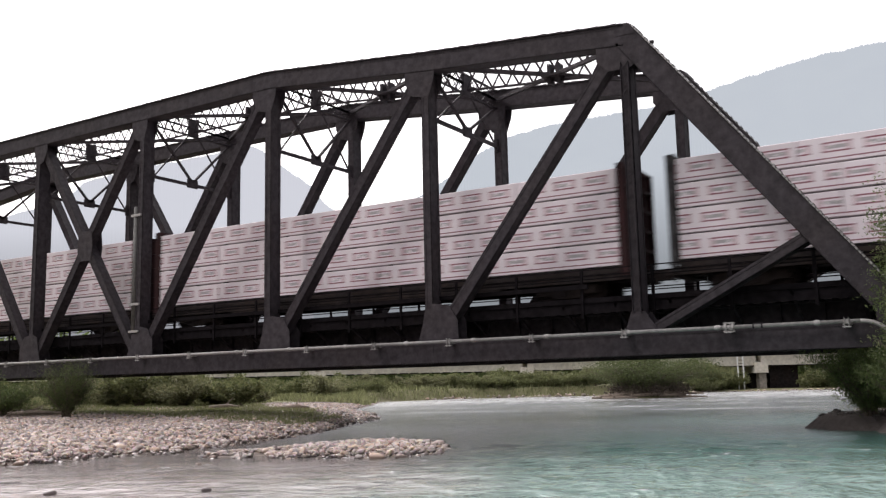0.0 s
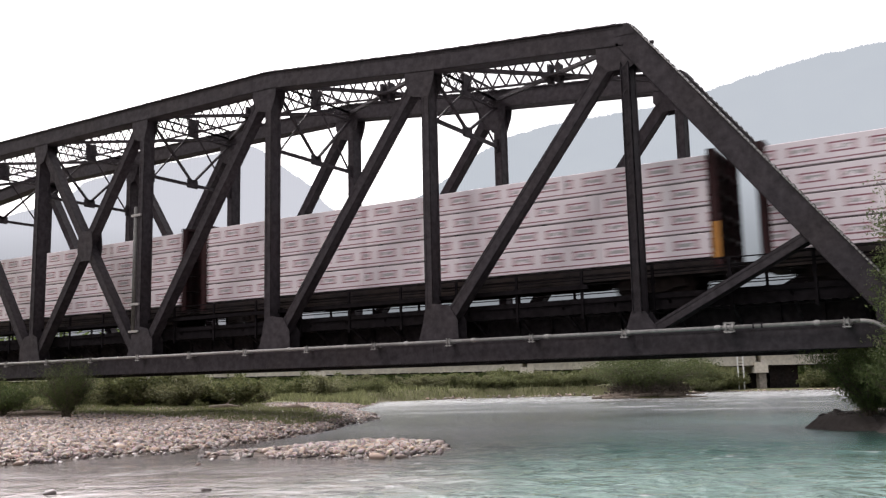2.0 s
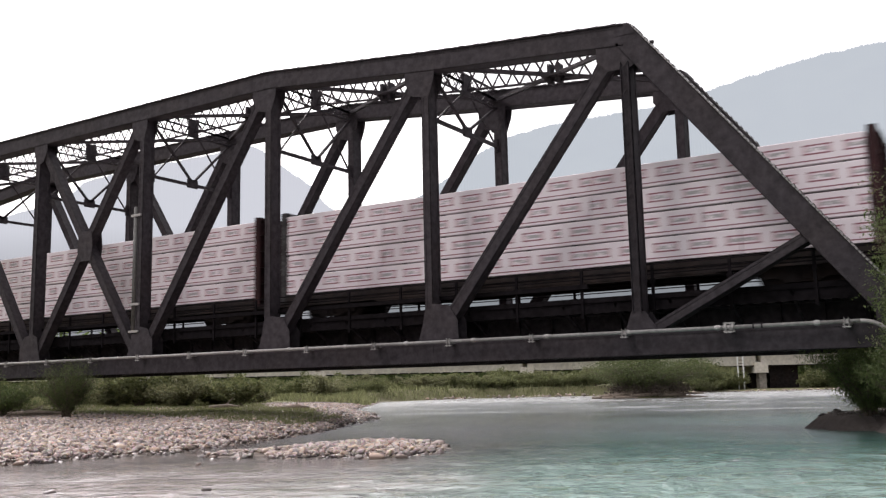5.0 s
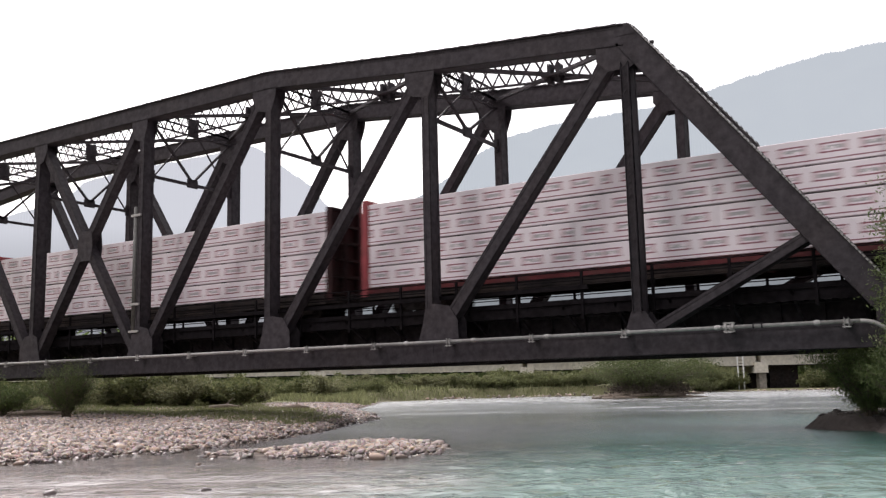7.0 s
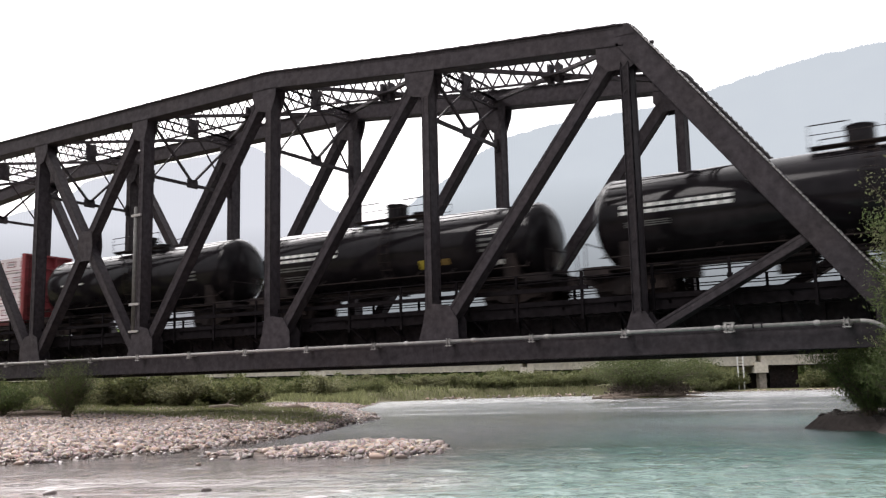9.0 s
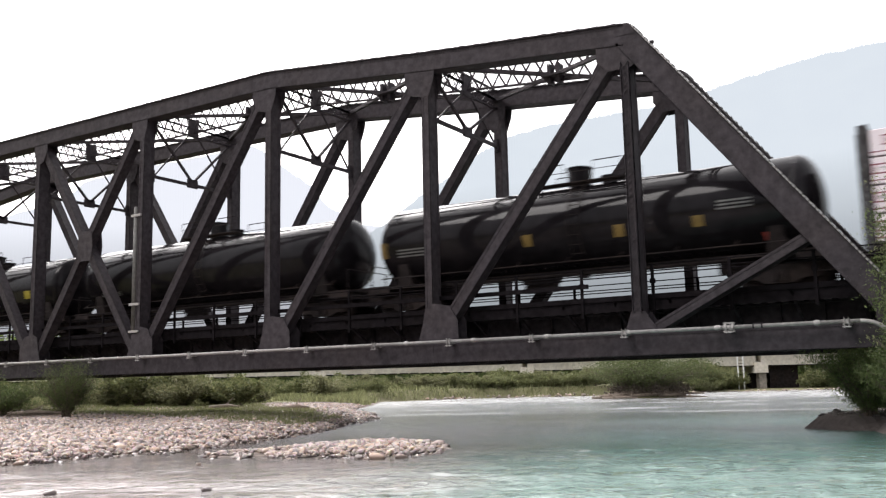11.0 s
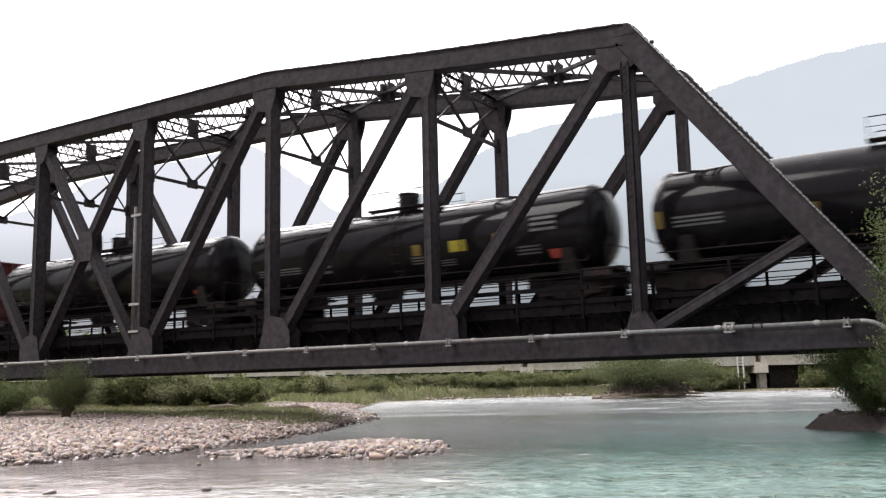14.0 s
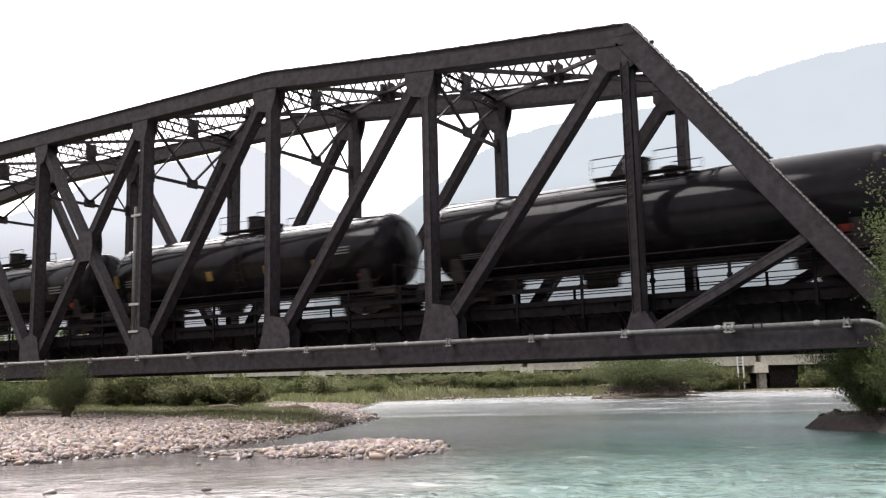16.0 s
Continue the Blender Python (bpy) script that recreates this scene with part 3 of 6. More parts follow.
def gradient_noise(u, v, seed):
    """Smooth noise over a plane, about -0.7 to 0.7."""
    r = np.random.default_rng(seed)
    ang = r.uniform(0, math.tau, (256, 256))
    i, j = np.floor(u).astype(int), np.floor(v).astype(int)
    fu, fv = u - i, v - j
    su, sv = fu * fu * fu * (fu * (fu * 6 - 15) + 10), fv * fv * fv * (fv * (fv * 6 - 15) + 10)

    def corner(a, b):
        q = ang[(i + a) % 256, (j + b) % 256]
        return np.cos(q) * (fu - a) + np.sin(q) * (fv - b)

    return (corner(0, 0) * (1 - su) + corner(1, 0) * su) * (1 - sv) + (corner(0, 1) * (1 - su) + corner(1, 1) * su) * sv


def wave_height(x, y):
    """Short-crested chop before the bridge, a calmer pool under it, riffles beyond."""
    u, v = 0.849 * x + 0.528 * y, -0.528 * x + 0.849 * y
    wob = 2.5 * gradient_noise(x * 0.12, y * 0.12, 4)
    power = np.interp(v + wob, [-30, -12, -8.5, -4, 12, 22, 34, 90], [1.25, 1.25, 0.9, 0.16, 0.08, 0.14, 0.4, 0.4]) * np.interp(u, [-9.5, -4], [0.3, 1.0])
    h = 0.04 * gradient_noise(u * 0.8, v * 1.0, 1) + 0.05 * gradient_noise(u * 1.5, v * 1.9, 2) + 0.032 * gradient_noise(u * 2.5, v * 3.1, 6) + 0.03 * gradient_noise(u * 0.4, v * 0.45, 3)
    return power * h


water = sheet("water", spaced(-220, 280, -40, 14, 0.22, 10, 1.07), spaced(-120, 200, -22, 32, 0.22, 10, 1.07), wave_height, water_material())
tagged(water, "rippled turquoise glacial river water flowing over gravel", "river", kind="structure")


def mountain(name, ridge, dist, mat, label, jag):
    """A slope that climbs to a ridge; the ridge is given by bearing (degrees left of north) and height angle."""
    bm = bmesh.new()
    ridge = sorted(ridge)
    bear, high = [r[0] for r in ridge], [r[1] for r in ridge]
    steps, rows = 1300, 12
    grid = []
    for i in range(steps + 1):
        b = bear[0] + (bear[-1] - bear[0]) * i / steps
        top = math.tan(radians(float(np.interp(b, bear, high)))) * dist
        col = []
        for j in range(rows + 1):
            f = j / rows
            far = dist * (0.72 + 0.28 * f)
            z = max(0, top) * f ** 1.15
            wob = jag * f * (noise.fractal(Vector((b * 0.9, f * 2.0, dist * 0.01)), 0.9, 2.2, 6) + 0.35 * noise.noise(Vector((b * 9, f * 5, 3))))
            if j == rows:
                wob += dist * 0.0022 * abs(noise.noise(Vector((b * 21, dist, 0.5)))) + dist * 0.0012 * abs(noise.noise(Vector((b * 63, dist, 1.5))))
            col.append(bm.verts.new((9.8 - math.sin(radians(b)) * far, -27.3 + math.cos(radians(b)) * far, z + wob - 2)))
        grid.append(col)
    for i in range(steps):
        for j in range(rows):
            bm.faces.new((grid[i][j], grid[i][j + 1], grid[i + 1][j + 1], grid[i + 1][j]))
    ob = part(name, bm, mat, None, label, smooth=True)
    return tagged(ob, label, "mountain", kind="structure")


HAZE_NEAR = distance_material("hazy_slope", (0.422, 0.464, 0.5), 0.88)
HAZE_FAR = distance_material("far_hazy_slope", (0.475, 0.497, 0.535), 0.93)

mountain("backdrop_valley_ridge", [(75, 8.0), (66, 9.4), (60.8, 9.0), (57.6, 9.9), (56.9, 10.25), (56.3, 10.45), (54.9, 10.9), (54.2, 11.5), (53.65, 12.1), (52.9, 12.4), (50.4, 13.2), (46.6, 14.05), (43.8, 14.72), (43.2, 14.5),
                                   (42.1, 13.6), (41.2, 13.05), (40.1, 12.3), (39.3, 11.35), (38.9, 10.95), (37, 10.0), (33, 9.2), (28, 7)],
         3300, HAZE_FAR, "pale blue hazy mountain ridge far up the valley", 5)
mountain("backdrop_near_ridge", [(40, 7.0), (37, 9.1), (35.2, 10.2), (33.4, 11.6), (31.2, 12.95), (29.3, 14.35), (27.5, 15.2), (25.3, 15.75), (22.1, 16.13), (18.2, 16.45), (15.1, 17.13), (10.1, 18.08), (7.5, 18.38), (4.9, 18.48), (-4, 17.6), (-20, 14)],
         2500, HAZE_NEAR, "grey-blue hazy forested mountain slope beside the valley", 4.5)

# ---------------------------------------------------------------- the truss bridge
CHORD_LOW = 2.66                                   # axis of the bottom chord
TOPS = {-3: 12.54, -2: 13.24, -1: 14.05, 0: 14.05, 1: 14.05, 2: 14.05, 3: 13.24, 4: 12.54}


def joint(n):
    return PANEL * (n - 4)


bridge = tagged(new("truss_bridge"), "black riveted steel through-truss railway bridge over the river", "bridge")


GUSSET = 0.287                                     # the plates lie between the chord's angles


def gusset(n, y, low, parent):
    """A pair of riveted plates at a joint."""
    x = joint(n)
    if low:
        z = CHORD_LOW + 0.1
        x += 0.33 if n in (2, 3) else 0.15 if n == 1 else 0
        out = [(x - 0.82, z + 0.22), (x + 0.85, z + 0.22), (x + 0.84, z + 1.0), (x + 0.5, z + 1.5), (x - 0.1, z + 1.62), (x - 0.49, z + 1.45), (x - 0.6, z + 0.9)]
        if n in (4, -3):
            out = [(x - 0.42, z + 0.22), (x + 0.5, z + 0.22), (x + 0.6, z + 0.35), (x + 0.25, z + 0.9), (x - 0.2, z + 0.9), (x - 0.38, z + 0.4)]
        if n < 1:
            out = [(2 * x - a, b) for a, b in out][::-1]
    else:
        z = TOPS[n]
        out = [(x - 1.0, z + 0.2), (x - 0.95, z - 0.7), (x - 0.62, z - 1.2), (x - 0.16, z - 1.3), (x + 0.18, z - 1.3), (x + 0.42, z - 0.7), (x + 0.55, z + 0.2)]
        if n in (4, -3):
            out = [(x - 0.95, z + 0.2), (x - 0.95, z - 0.7), (x - 0.6, z - 1.1), (x - 0.16, z - 1.1), (x + 0.18, z - 1.1), (x + 0.6, z - 0.8), (x + 0.3, z + 0.2)]
        if n in (-1, 0, 1, 2, 3):
            out = [(x + (a - x) * (0.72 if n < 2 else 0.9), b) for a, b in out]
        if n < 1:
            out = [(2 * x - a, b) for a, b in out][::-1]
    bm = bmesh.new()
    prism(bm, out, y + GUSSET - 0.009, y + GUSSET + 0.009)
    part("gusset_plate", bm, STEEL, parent)
    bm = bmesh.new()
    prism(bm, out, y - GUSSET - 0.009, y - GUSSET + 0.009)
    for i in range(len(out)):
        (ax, az), (bx, bz) = out[i], out[(i + 1) % len(out)]
        cx, cz = sum(p[0] for p in out) / len(out), sum(p[1] for p in out) / len(out)
        a, b = Vector((ax, 0, az)).lerp(Vector((cx, 0, cz)), 0.12), Vector((bx, 0, bz)).lerp(Vector((cx, 0, cz)), 0.12)
        rivets(bm, a, b, y - GUSSET - 0.009, (0,), 0.13)
    part("gusset_plate", bm, STEEL, parent)


def truss(y, near):
    # top chord with a wider cover plate whose edge is studded with rivets
    for n in range(-3, 4):
        a, b = Vector((joint(n), y, TOPS[n])), Vector((joint(n + 1), y, TOPS[n + 1]))
        ob = member("top_chord", a, b, 0.68, 0.62, bridge, near=near)
        bm = bmesh.new()
        up = Vector((0, 0, 0.36))
        bar(bm, a + up, b + up, 0.04, 0.74)
        rivets(bm, a + Vector((0, 0, 0.33)), b + Vector((0, 0, 0.33)), y - 0.31, (0,), 0.3, 0.03)
        steps = 12
        for i in range(steps):
            c = a.lerp(b, (i + 0.5) / steps) + Vector((0, 0, 0.385))
            for k in (-0.32, 0.32):
                bar(bm, c + Vector((-0.11, k, 0)), c + Vector((0.11, k, 0)), 0.035, 0.05)
        part("cover_plate", bm, STEEL, bridge)
    # inclined end posts
    for n, e in ((4, 5), (-3, -4)):
        a, b = Vector((joint(n), y, TOPS[n])), Vector((joint(e), y, CHORD_LOW))
        d = (b - a).normalized()
        w = Vector((abs(d.z), 0, abs(d.x))) if n == 4 else Vector((-abs(d.z), 0, abs(d.x)))
        member("end_post", a, b, 0.76, 0.62, bridge, near=near)
        bm = bmesh.new()
        bar(bm, a + w * 0.4, b + w * 0.4, 0.04, 0.74)
        for i in range(46):
            c = a.lerp(b, (i + 0.5) / 46) + w * 0.424
            for k in (-0.33, 0.33):
                bar(bm, c - d * 0.05 + Vector((0, k, 0)), c + d * 0.05 + Vector((0, k, 0)), 0.03, 0.04)
        part("cover_plate", bm, COVER, bridge)
        # pale bars paint the sky's glint along the cover plate's near edge
        if near:
            bm = bmesh.new()
            for i in range(92):
                c = a.lerp(b, (i + 0.5) / 92) + w * 0.4 + Vector((0, -0.372, 0))
                bar(bm, c - d * 0.045, c + d * 0.045, 0.036, 0.02)
            part("edge_glint", bm, GALV, bridge, "row of pale bars painting the sky's glint along the end post")
        # plates that close the hip between chord and end post
        s = 1 if n == 4 else -1
        bm = bmesh.new()
        hip = [(-0.3, 0.385), (0.17, 0.385), (0.4, 0.21), (0.36, 0.0), (-0.3, 0.0)]
        hip = [(joint(n) + s * u, TOPS[n] + v) for u, v in hip]
        prism(bm, hip if s > 0 else hip[::-1], y - 0.312, y + 0.312)
        part("hip_cap", bm, STEEL, bridge)
        # strut from the first lower joint to the middle of the end post
        member("sub_strut", (joint(n), y, CHORD_LOW + 0.2), a.lerp(b, 0.70), 0.32, 0.5, bridge, near=near)
    # bottom chord
    for n in range(-4, 5):
        member("bottom_chord", (joint(n), y, CHORD_LOW), (joint(n + 1), y, CHORD_LOW), 0.69, 0.6, bridge, near=near)
    for n in range(-3, 5):
        hip = n in (-3, 4)
        member("post", (joint(n), y, CHORD_LOW), (joint(n), y, TOPS[n]), 0.32, 0.58, bridge, near=near)
        if hip and near:
            bm = bmesh.new()
            lattice(bm, (joint(n), y - 0.32, CHORD_LOW + 1.0), (joint(n), y - 0.32, TOPS[n] - 0.9), (1, 0, 0), 0.25, 0.21, 0.012, 0.04)
            for off in (-0.125, 0.125):
                rivets(bm, (joint(n) + off, y, CHORD_LOW + 1.0), (joint(n) + off, y, TOPS[n] - 0.9), y - 0.328, (0,), 0.21, 0.03)
            part("post_lacing", bm, STEEL, bridge, "crossed lacing bars on the hip post")
        gusset(n, y, True, bridge)
        gusset(n, y, False, bridge)
    for n in (-4, 5):
        bm = bmesh.new()
        x, s = joint(n), (1 if n == 5 else -1)
        for k in (-1, 1):
            prism(bm, [(x - 0.95, 2.3), (x + 0.6, 2.3), (x + 0.6, 3.4), (x - 0.3, 4.2), (x - 0.95, 3.4)][::1] if s > 0 else [(x - 0.6, 2.3), (x + 0.95, 2.3), (x + 0.95, 3.4), (x + 0.3, 4.2), (x - 0.6, 3.4)], y + k * 0.325 - 0.009, y + k * 0.325 + 0.009)
        part("gusset_plate", bm, STEEL, bridge)
    # diagonals fall towards the middle; the middle panel is crossed
    for n, e in ((4, 3), (3, 2), (2, 1), (1, 0), (0, 1), (-1, 0), (-2, -1), (-3, -2)):
        thick = 0.42 if abs(n - 0.5) > 3 else 0.36
        sx = -0.08 if n > e else 0.0
        member("diagonal", (joint(n) + 2.1 * sx, y, TOPS[n] - 0.2), (joint(e) + sx, y, CHORD_LOW + 0.1), thick, 0.46, bridge, near=near)
    bm = bmesh.new()
    mx, mz = (joint(0) + joint(1)) / 2, (TOPS[0] - 0.2 + CHORD_LOW + 0.1) / 2
    for k in (-1, 1):
        prism(bm, [(mx - 0.45, mz - 0.7), (mx + 0.45, mz - 0.7), (mx + 0.55, mz), (mx + 0.45, mz + 0.7), (mx - 0.45, mz + 0.7), (mx - 0.55, mz)], y + k * 0.27 - 0.009, y + k * 0.27 + 0.009)
    part("gusset_plate", bm, STEEL, bridge)


truss(0.0, True)
truss(WIDE, False)

# sway frames and top laterals between the trusses
for n in range(-3, 5):
    x, z = joint(n), TOPS[n]
    bm = bmesh.new()
    for dz in (-0.24, 0.16):
        lattice(bm, (x, 0.3, z + dz), (x, WIDE - 0.3, z + dz), (0, 0, 1), 0.4, 0.44, 0.06, 0.04)
    block(bm, x - 0.06, x + 0.06, CENTRE - 0.28, CENTRE + 0.28, z - 0.5, z + 0.3)
    part("sway_strut", bm, STEEL, bridge)
    if -3 < n < 4:
        bm = bmesh.new()
        zl, mid = 11.22, CENTRE
        bar(bm, (x, 0.28, zl), (x, WIDE - 0.28, zl), 0.13, 0.12, (1, 0, 0))
        for y in (0.3, WIDE - 0.3):
            bar(bm, (x, mid, zl + 0.1), (x, y, z - 0.35), 0.1, 0.1, (1, 0, 0))
            bar(bm, (x, y, zl - 0.12), (x, mid + (y - mid) * 0.12, z - 0.45), 0.055, 0.06, (1, 0, 0))
        block(bm, x - 0.05, x + 0.05, mid - 0.3, mid + 0.3, zl - 0.14, zl + 0.26)
        for y in (0.3, WIDE - 0.3):
            block(bm, x - 0.05, x + 0.05, y - 0.14, y + 0.14, zl - 0.25, zl + 0.3)
        part("sway_brace", bm, STEEL, bridge)
for n in range(-3, 4):
    a, b = joint(n), joint(n + 1)
    za, zb = TOPS[n], TOPS[n + 1]
    for flip in (0, 1):
        bm = bmesh.new()
        y0, y1 = (0.3, WIDE - 0.3) if flip else (WIDE - 0.3, 0.3)
        bar(bm, (a, y0, za - 0.05), (b, y1, zb - 0.05), 0.16, 0.13, (0, 0, 1))
        part("lateral_brace", bm, STEEL, bridge)
    bm = bmesh.new()
    lattice(bm, (a, CENTRE, za + 0.24), (b, CENTRE, zb + 0.24), (0, 0, 1), 1.02, 0.58, 0.07, 0.075)
    part("centre_strut", bm, STEEL, bridge)
    bm = bmesh.new()
    xm, zm = (a + b) / 2, (za + zb) / 2
    for k in (-0.22, 0.14):
        block(bm, xm + k, xm + k + 0.12, CENTRE - 0.2, CENTRE + 0.2, zm - 0.42, zm + 0.34)
    block(bm, xm - 0.4, xm + 0.4, CENTRE - 0.4, CENTRE + 0.4, zm - 0.16, zm - 0.12)
    part("brace_plate", bm, STEEL, bridge)
# portal frames in the planes of the end posts
for n, e in ((4, 5), (-3, -4)):
    bm = bmesh.new()
    a, b = Vector((joint(n), 0, TOPS[n])), Vector((joint(e), 0, CHORD_LOW))
    d = (b - a).normalized()
    for f in (0.03, 0.17):
        c = a.lerp(b, f)
        lattice(bm, (c.x, 0.3, c.z), (c.x, WIDE - 0.3, c.z), d, 0.5, 0.45, 0.09, 0.05)
    p, q = a.lerp(b, 0.05), a.lerp(b, 0.16)
    for i in range(6):
        y = 0.5 + i * (WIDE - 1.0) / 6
        bar(bm, (p.x, y, p.z), (q.x, y + (WIDE - 1) / 6, q.z), 0.07, 0.05)
        bar(bm, (q.x, y, q.z), (p.x, y + (WIDE - 1) / 6, p.z), 0.07, 0.05)
    part("portal_frame", bm, STEEL, bridge)

# floor system: floorbeams, stringers, bottom laterals
for n in range(-4, 6):
    x = joint(n)
    bm = bmesh.new()
    block(bm, x - 0.02, x + 0.02, 0.3, WIDE - 0.3, 2.45, 3.7)
    for z in (2.45, 3.7):
        block(bm, x - 0.17, x + 0.17, 0.3, WIDE - 0.3, z - 0.02, z + 0.02)
    for i in range(7):
        y = 0.6 + i * (WIDE - 1.2) / 6
        block(bm, x - 0.12, x + 0.12, y - 0.012, y + 0.012, 2.47, 3.68)
    part("floorbeam", bm, DECKSTEEL, bridge)
for n in range(-4, 5):
    for y in (CENTRE - 0.98, CENTRE + 0.98):
        bm = bmesh.new()
        a, b = joint(n) + 0.03, joint(n + 1) - 0.03
        block(bm, a, b, y - 0.01, y + 0.01, 2.75, 3.76)
        for z in (2.75, 3.757):
            block(bm, a, b, y - 0.16, y + 0.16, z - 0.018, z + 0.018)
        for i in range(1, 6):
            x = a + (b - a) * i / 6
            block(bm, x - 0.01, x + 0.01, y - 0.14, y + 0.14, 2.77, 3.74)
        part("stringer", bm, DECKSTEEL, bridge)
    for flip in (0, 1):
        bm = bmesh.new()
        bar(bm, (joint(n), 0.3 if flip else WIDE - 0.3, 2.42), (joint(n + 1), WIDE - 0.3 if flip else 0.3, 2.42), 0.12, 0.1, (0, 0, 1))
        part("bottom_lateral", bm, STEEL, bridge)

# open timber deck
X0, X1 = joint(-4) - 1.6, joint(5) + 1.9
bm = bmesh.new()
block(bm, -0.11, 0.11, -1.55, 1.55, -0.24, 0.0)
tie = part("tie", bm, TIMBER, bridge, m=pose(X0 + 0.2, CENTRE, RAIL - 0.18))
k = 1
while X0 + 0.2 + k * 0.4 < X1:
    part("tie", tie.data, None, bridge, m=pose(X0 + 0.2 + k * 0.4, CENTRE + 0.02 * math.sin(k * 2.3), RAIL - 0.18))
    k += 1
for y in (CENTRE - 1.38, CENTRE + 1.38):
    x = X0
    while x < X1:
        bm = bmesh.new()
        block(bm, x, min(x + 4.9, X1), y - 0.1, y + 0.1, RAIL - 0.176, RAIL - 0.02)
        part("guard_timber", bm, TIMBER, bridge)
        x += 4.92
# side walkway on brackets inside each truss, with a handrail
for y, s in ((0.62, 1), (WIDE - 0.62, -1)):
    bm = bmesh.new()
    # edge beam deepened in near black, in place of shade over the tie ends
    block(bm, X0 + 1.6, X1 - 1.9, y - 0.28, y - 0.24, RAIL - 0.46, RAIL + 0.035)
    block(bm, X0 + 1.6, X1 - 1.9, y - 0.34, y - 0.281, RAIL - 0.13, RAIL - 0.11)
    part("walkway_edge_beam", bm, DECK_SHADE, bridge)
    for j in range(3):
        bm = bmesh.new()
        block(bm, X0 + 1.6, X1 - 1.9, y - 0.23 + j * 0.19, y - 0.05 + j * 0.19, RAIL - 0.16, RAIL - 0.1)
        part("walkway_plank", bm, TIMBER, bridge)
    bm = bmesh.new()
    block(bm, -0.05, 0.05, *sorted((y - s * 0.28, CENTRE - s * 1.0)), RAIL - 0.3, RAIL - 0.165)
    bar(bm, (0, y - s * 0.2, RAIL - 0.3), (0, CENTRE - s * 1.0, RAIL - 1.0), 0.08, 0.08, (1, 0, 0))
    bracket = part("walkway_bracket", bm, DECKSTEEL, bridge, m=pose(X0 + 2.2, 0, 0))
    for i in range(1, 38):
        part("walkway_bracket", bracket.data, None, bridge, m=pose(X0 + 2.2 + i * 1.8, 0, 0))
    rail_y = y - s * 0.3
    i = 0
    while -2.07 - 2.39 * 24 + i * 2.39 < X1 - 2:
        x = -2.07 - 2.39 * 24 + i * 2.39
        bm = bmesh.new()
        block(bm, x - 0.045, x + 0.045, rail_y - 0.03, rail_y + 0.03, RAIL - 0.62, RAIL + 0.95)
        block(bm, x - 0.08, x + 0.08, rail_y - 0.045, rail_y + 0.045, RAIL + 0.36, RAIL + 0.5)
        part("handrail_post", bm, DECK_SHADE, bridge)
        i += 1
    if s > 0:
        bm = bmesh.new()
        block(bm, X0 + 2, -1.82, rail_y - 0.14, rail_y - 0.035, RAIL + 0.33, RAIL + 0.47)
        part("cable_trough", bm, DECK_SHADE, bridge)
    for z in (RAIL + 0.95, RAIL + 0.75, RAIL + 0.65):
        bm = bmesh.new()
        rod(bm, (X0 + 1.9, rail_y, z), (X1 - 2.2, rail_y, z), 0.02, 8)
        part("handrail", bm, DECK_SHADE, bridge)

# vertical conduit on one post, held by clamps
bm = bmesh.new()
cx = joint(1) - 0.32
rod(bm, (cx, -0.22, CHORD_LOW + 1.45), (cx, -0.22, 9.75), 0.12, 12)
part("conduit", bm, CONDUIT, bridge, "light grey vertical conduit clamped to a post", smooth=True)
for z in (CHORD_LOW + 1.5, CHORD_LOW + 2.7, 9.35):
    bm = bmesh.new()
    block(bm, cx - 0.2, cx + 0.42, -0.36, -0.08, z - 0.05, z + 0.05)
    part("clamp", bm, GALV, bridge)

# concrete piers
for n, s in ((5, 1), (-4, -1)):
    x = joint(n) + s * 0.5
    bm = bmesh.new()
    hexa(bm, [(x - 1.3, -1.6, -1.5), (x + 1.3, -1.6, -1.5), (x + 1.3, WIDE + 1.6, -1.5), (x - 1.3, WIDE + 1.6, -1.5)],
         [(x - 0.95, -1.1, 2.05), (x + 0.95, -1.1, 2.05), (x + 0.95, WIDE + 1.1, 2.05), (x - 0.95, WIDE + 1.1, 2.05)])
    pier = part("bridge_pier", bm, CONCRETE, None)
    tagged(pier, "weathered concrete pier under the truss end", "pier", kind="structure")
    for y in (0, WIDE):
        bm = bmesh.new()
        block(bm, joint(n) - 0.4, joint(n) + 0.4, y - 0.35, y + 0.35, 2.05, 2.32)
        part("bearing_shoe", bm, STEEL, bridge)
    bm = bmesh.new()
    xa, xb = sorted((joint(n) + s * 1.46, joint(n) + s * 3.6))
    block(bm, xa, xb, CENTRE - 2.6, CENTRE + 2.6, -1.0, RAIL - 0.45)
    tagged(part("abutment", bm, CONCRETE, None), "concrete abutment holding the railway embankment", "abutment", kind="structure")

# rails run on along the embankments
for y in (CENTRE - 0.7525, CENTRE + 0.7525):
    bm = bmesh.new()
    block(bm, -460, 420, y - 0.035, y + 0.035, RAIL - 0.045, RAIL)
    block(bm, -460, 420, y - 0.009, y + 0.009, RAIL - 0.155, RAIL - 0.045)
    block(bm, -460, 420, y - 0.07, y + 0.07, RAIL - 0.178, RAIL - 0.155)
    tagged(part("rail", bm, RAILSTEEL, None), "worn steel running rail on timber ties", "rail", "running rails", "structure")
bm = bmesh.new()
for lo, hi in ((-458, X0 - 0.3), (X1 + 0.2, 418)):
    x = lo
    while x < hi:
        block(bm, x - 0.11, x + 0.11, CENTRE - 1.3, CENTRE + 1.3, RAIL - 0.38, RAIL - 0.18)
        x += 0.6
tagged(part("embankment_ties", bm, TIMBER, None), "timber ties along the embankment track", "ties", kind="stuff")

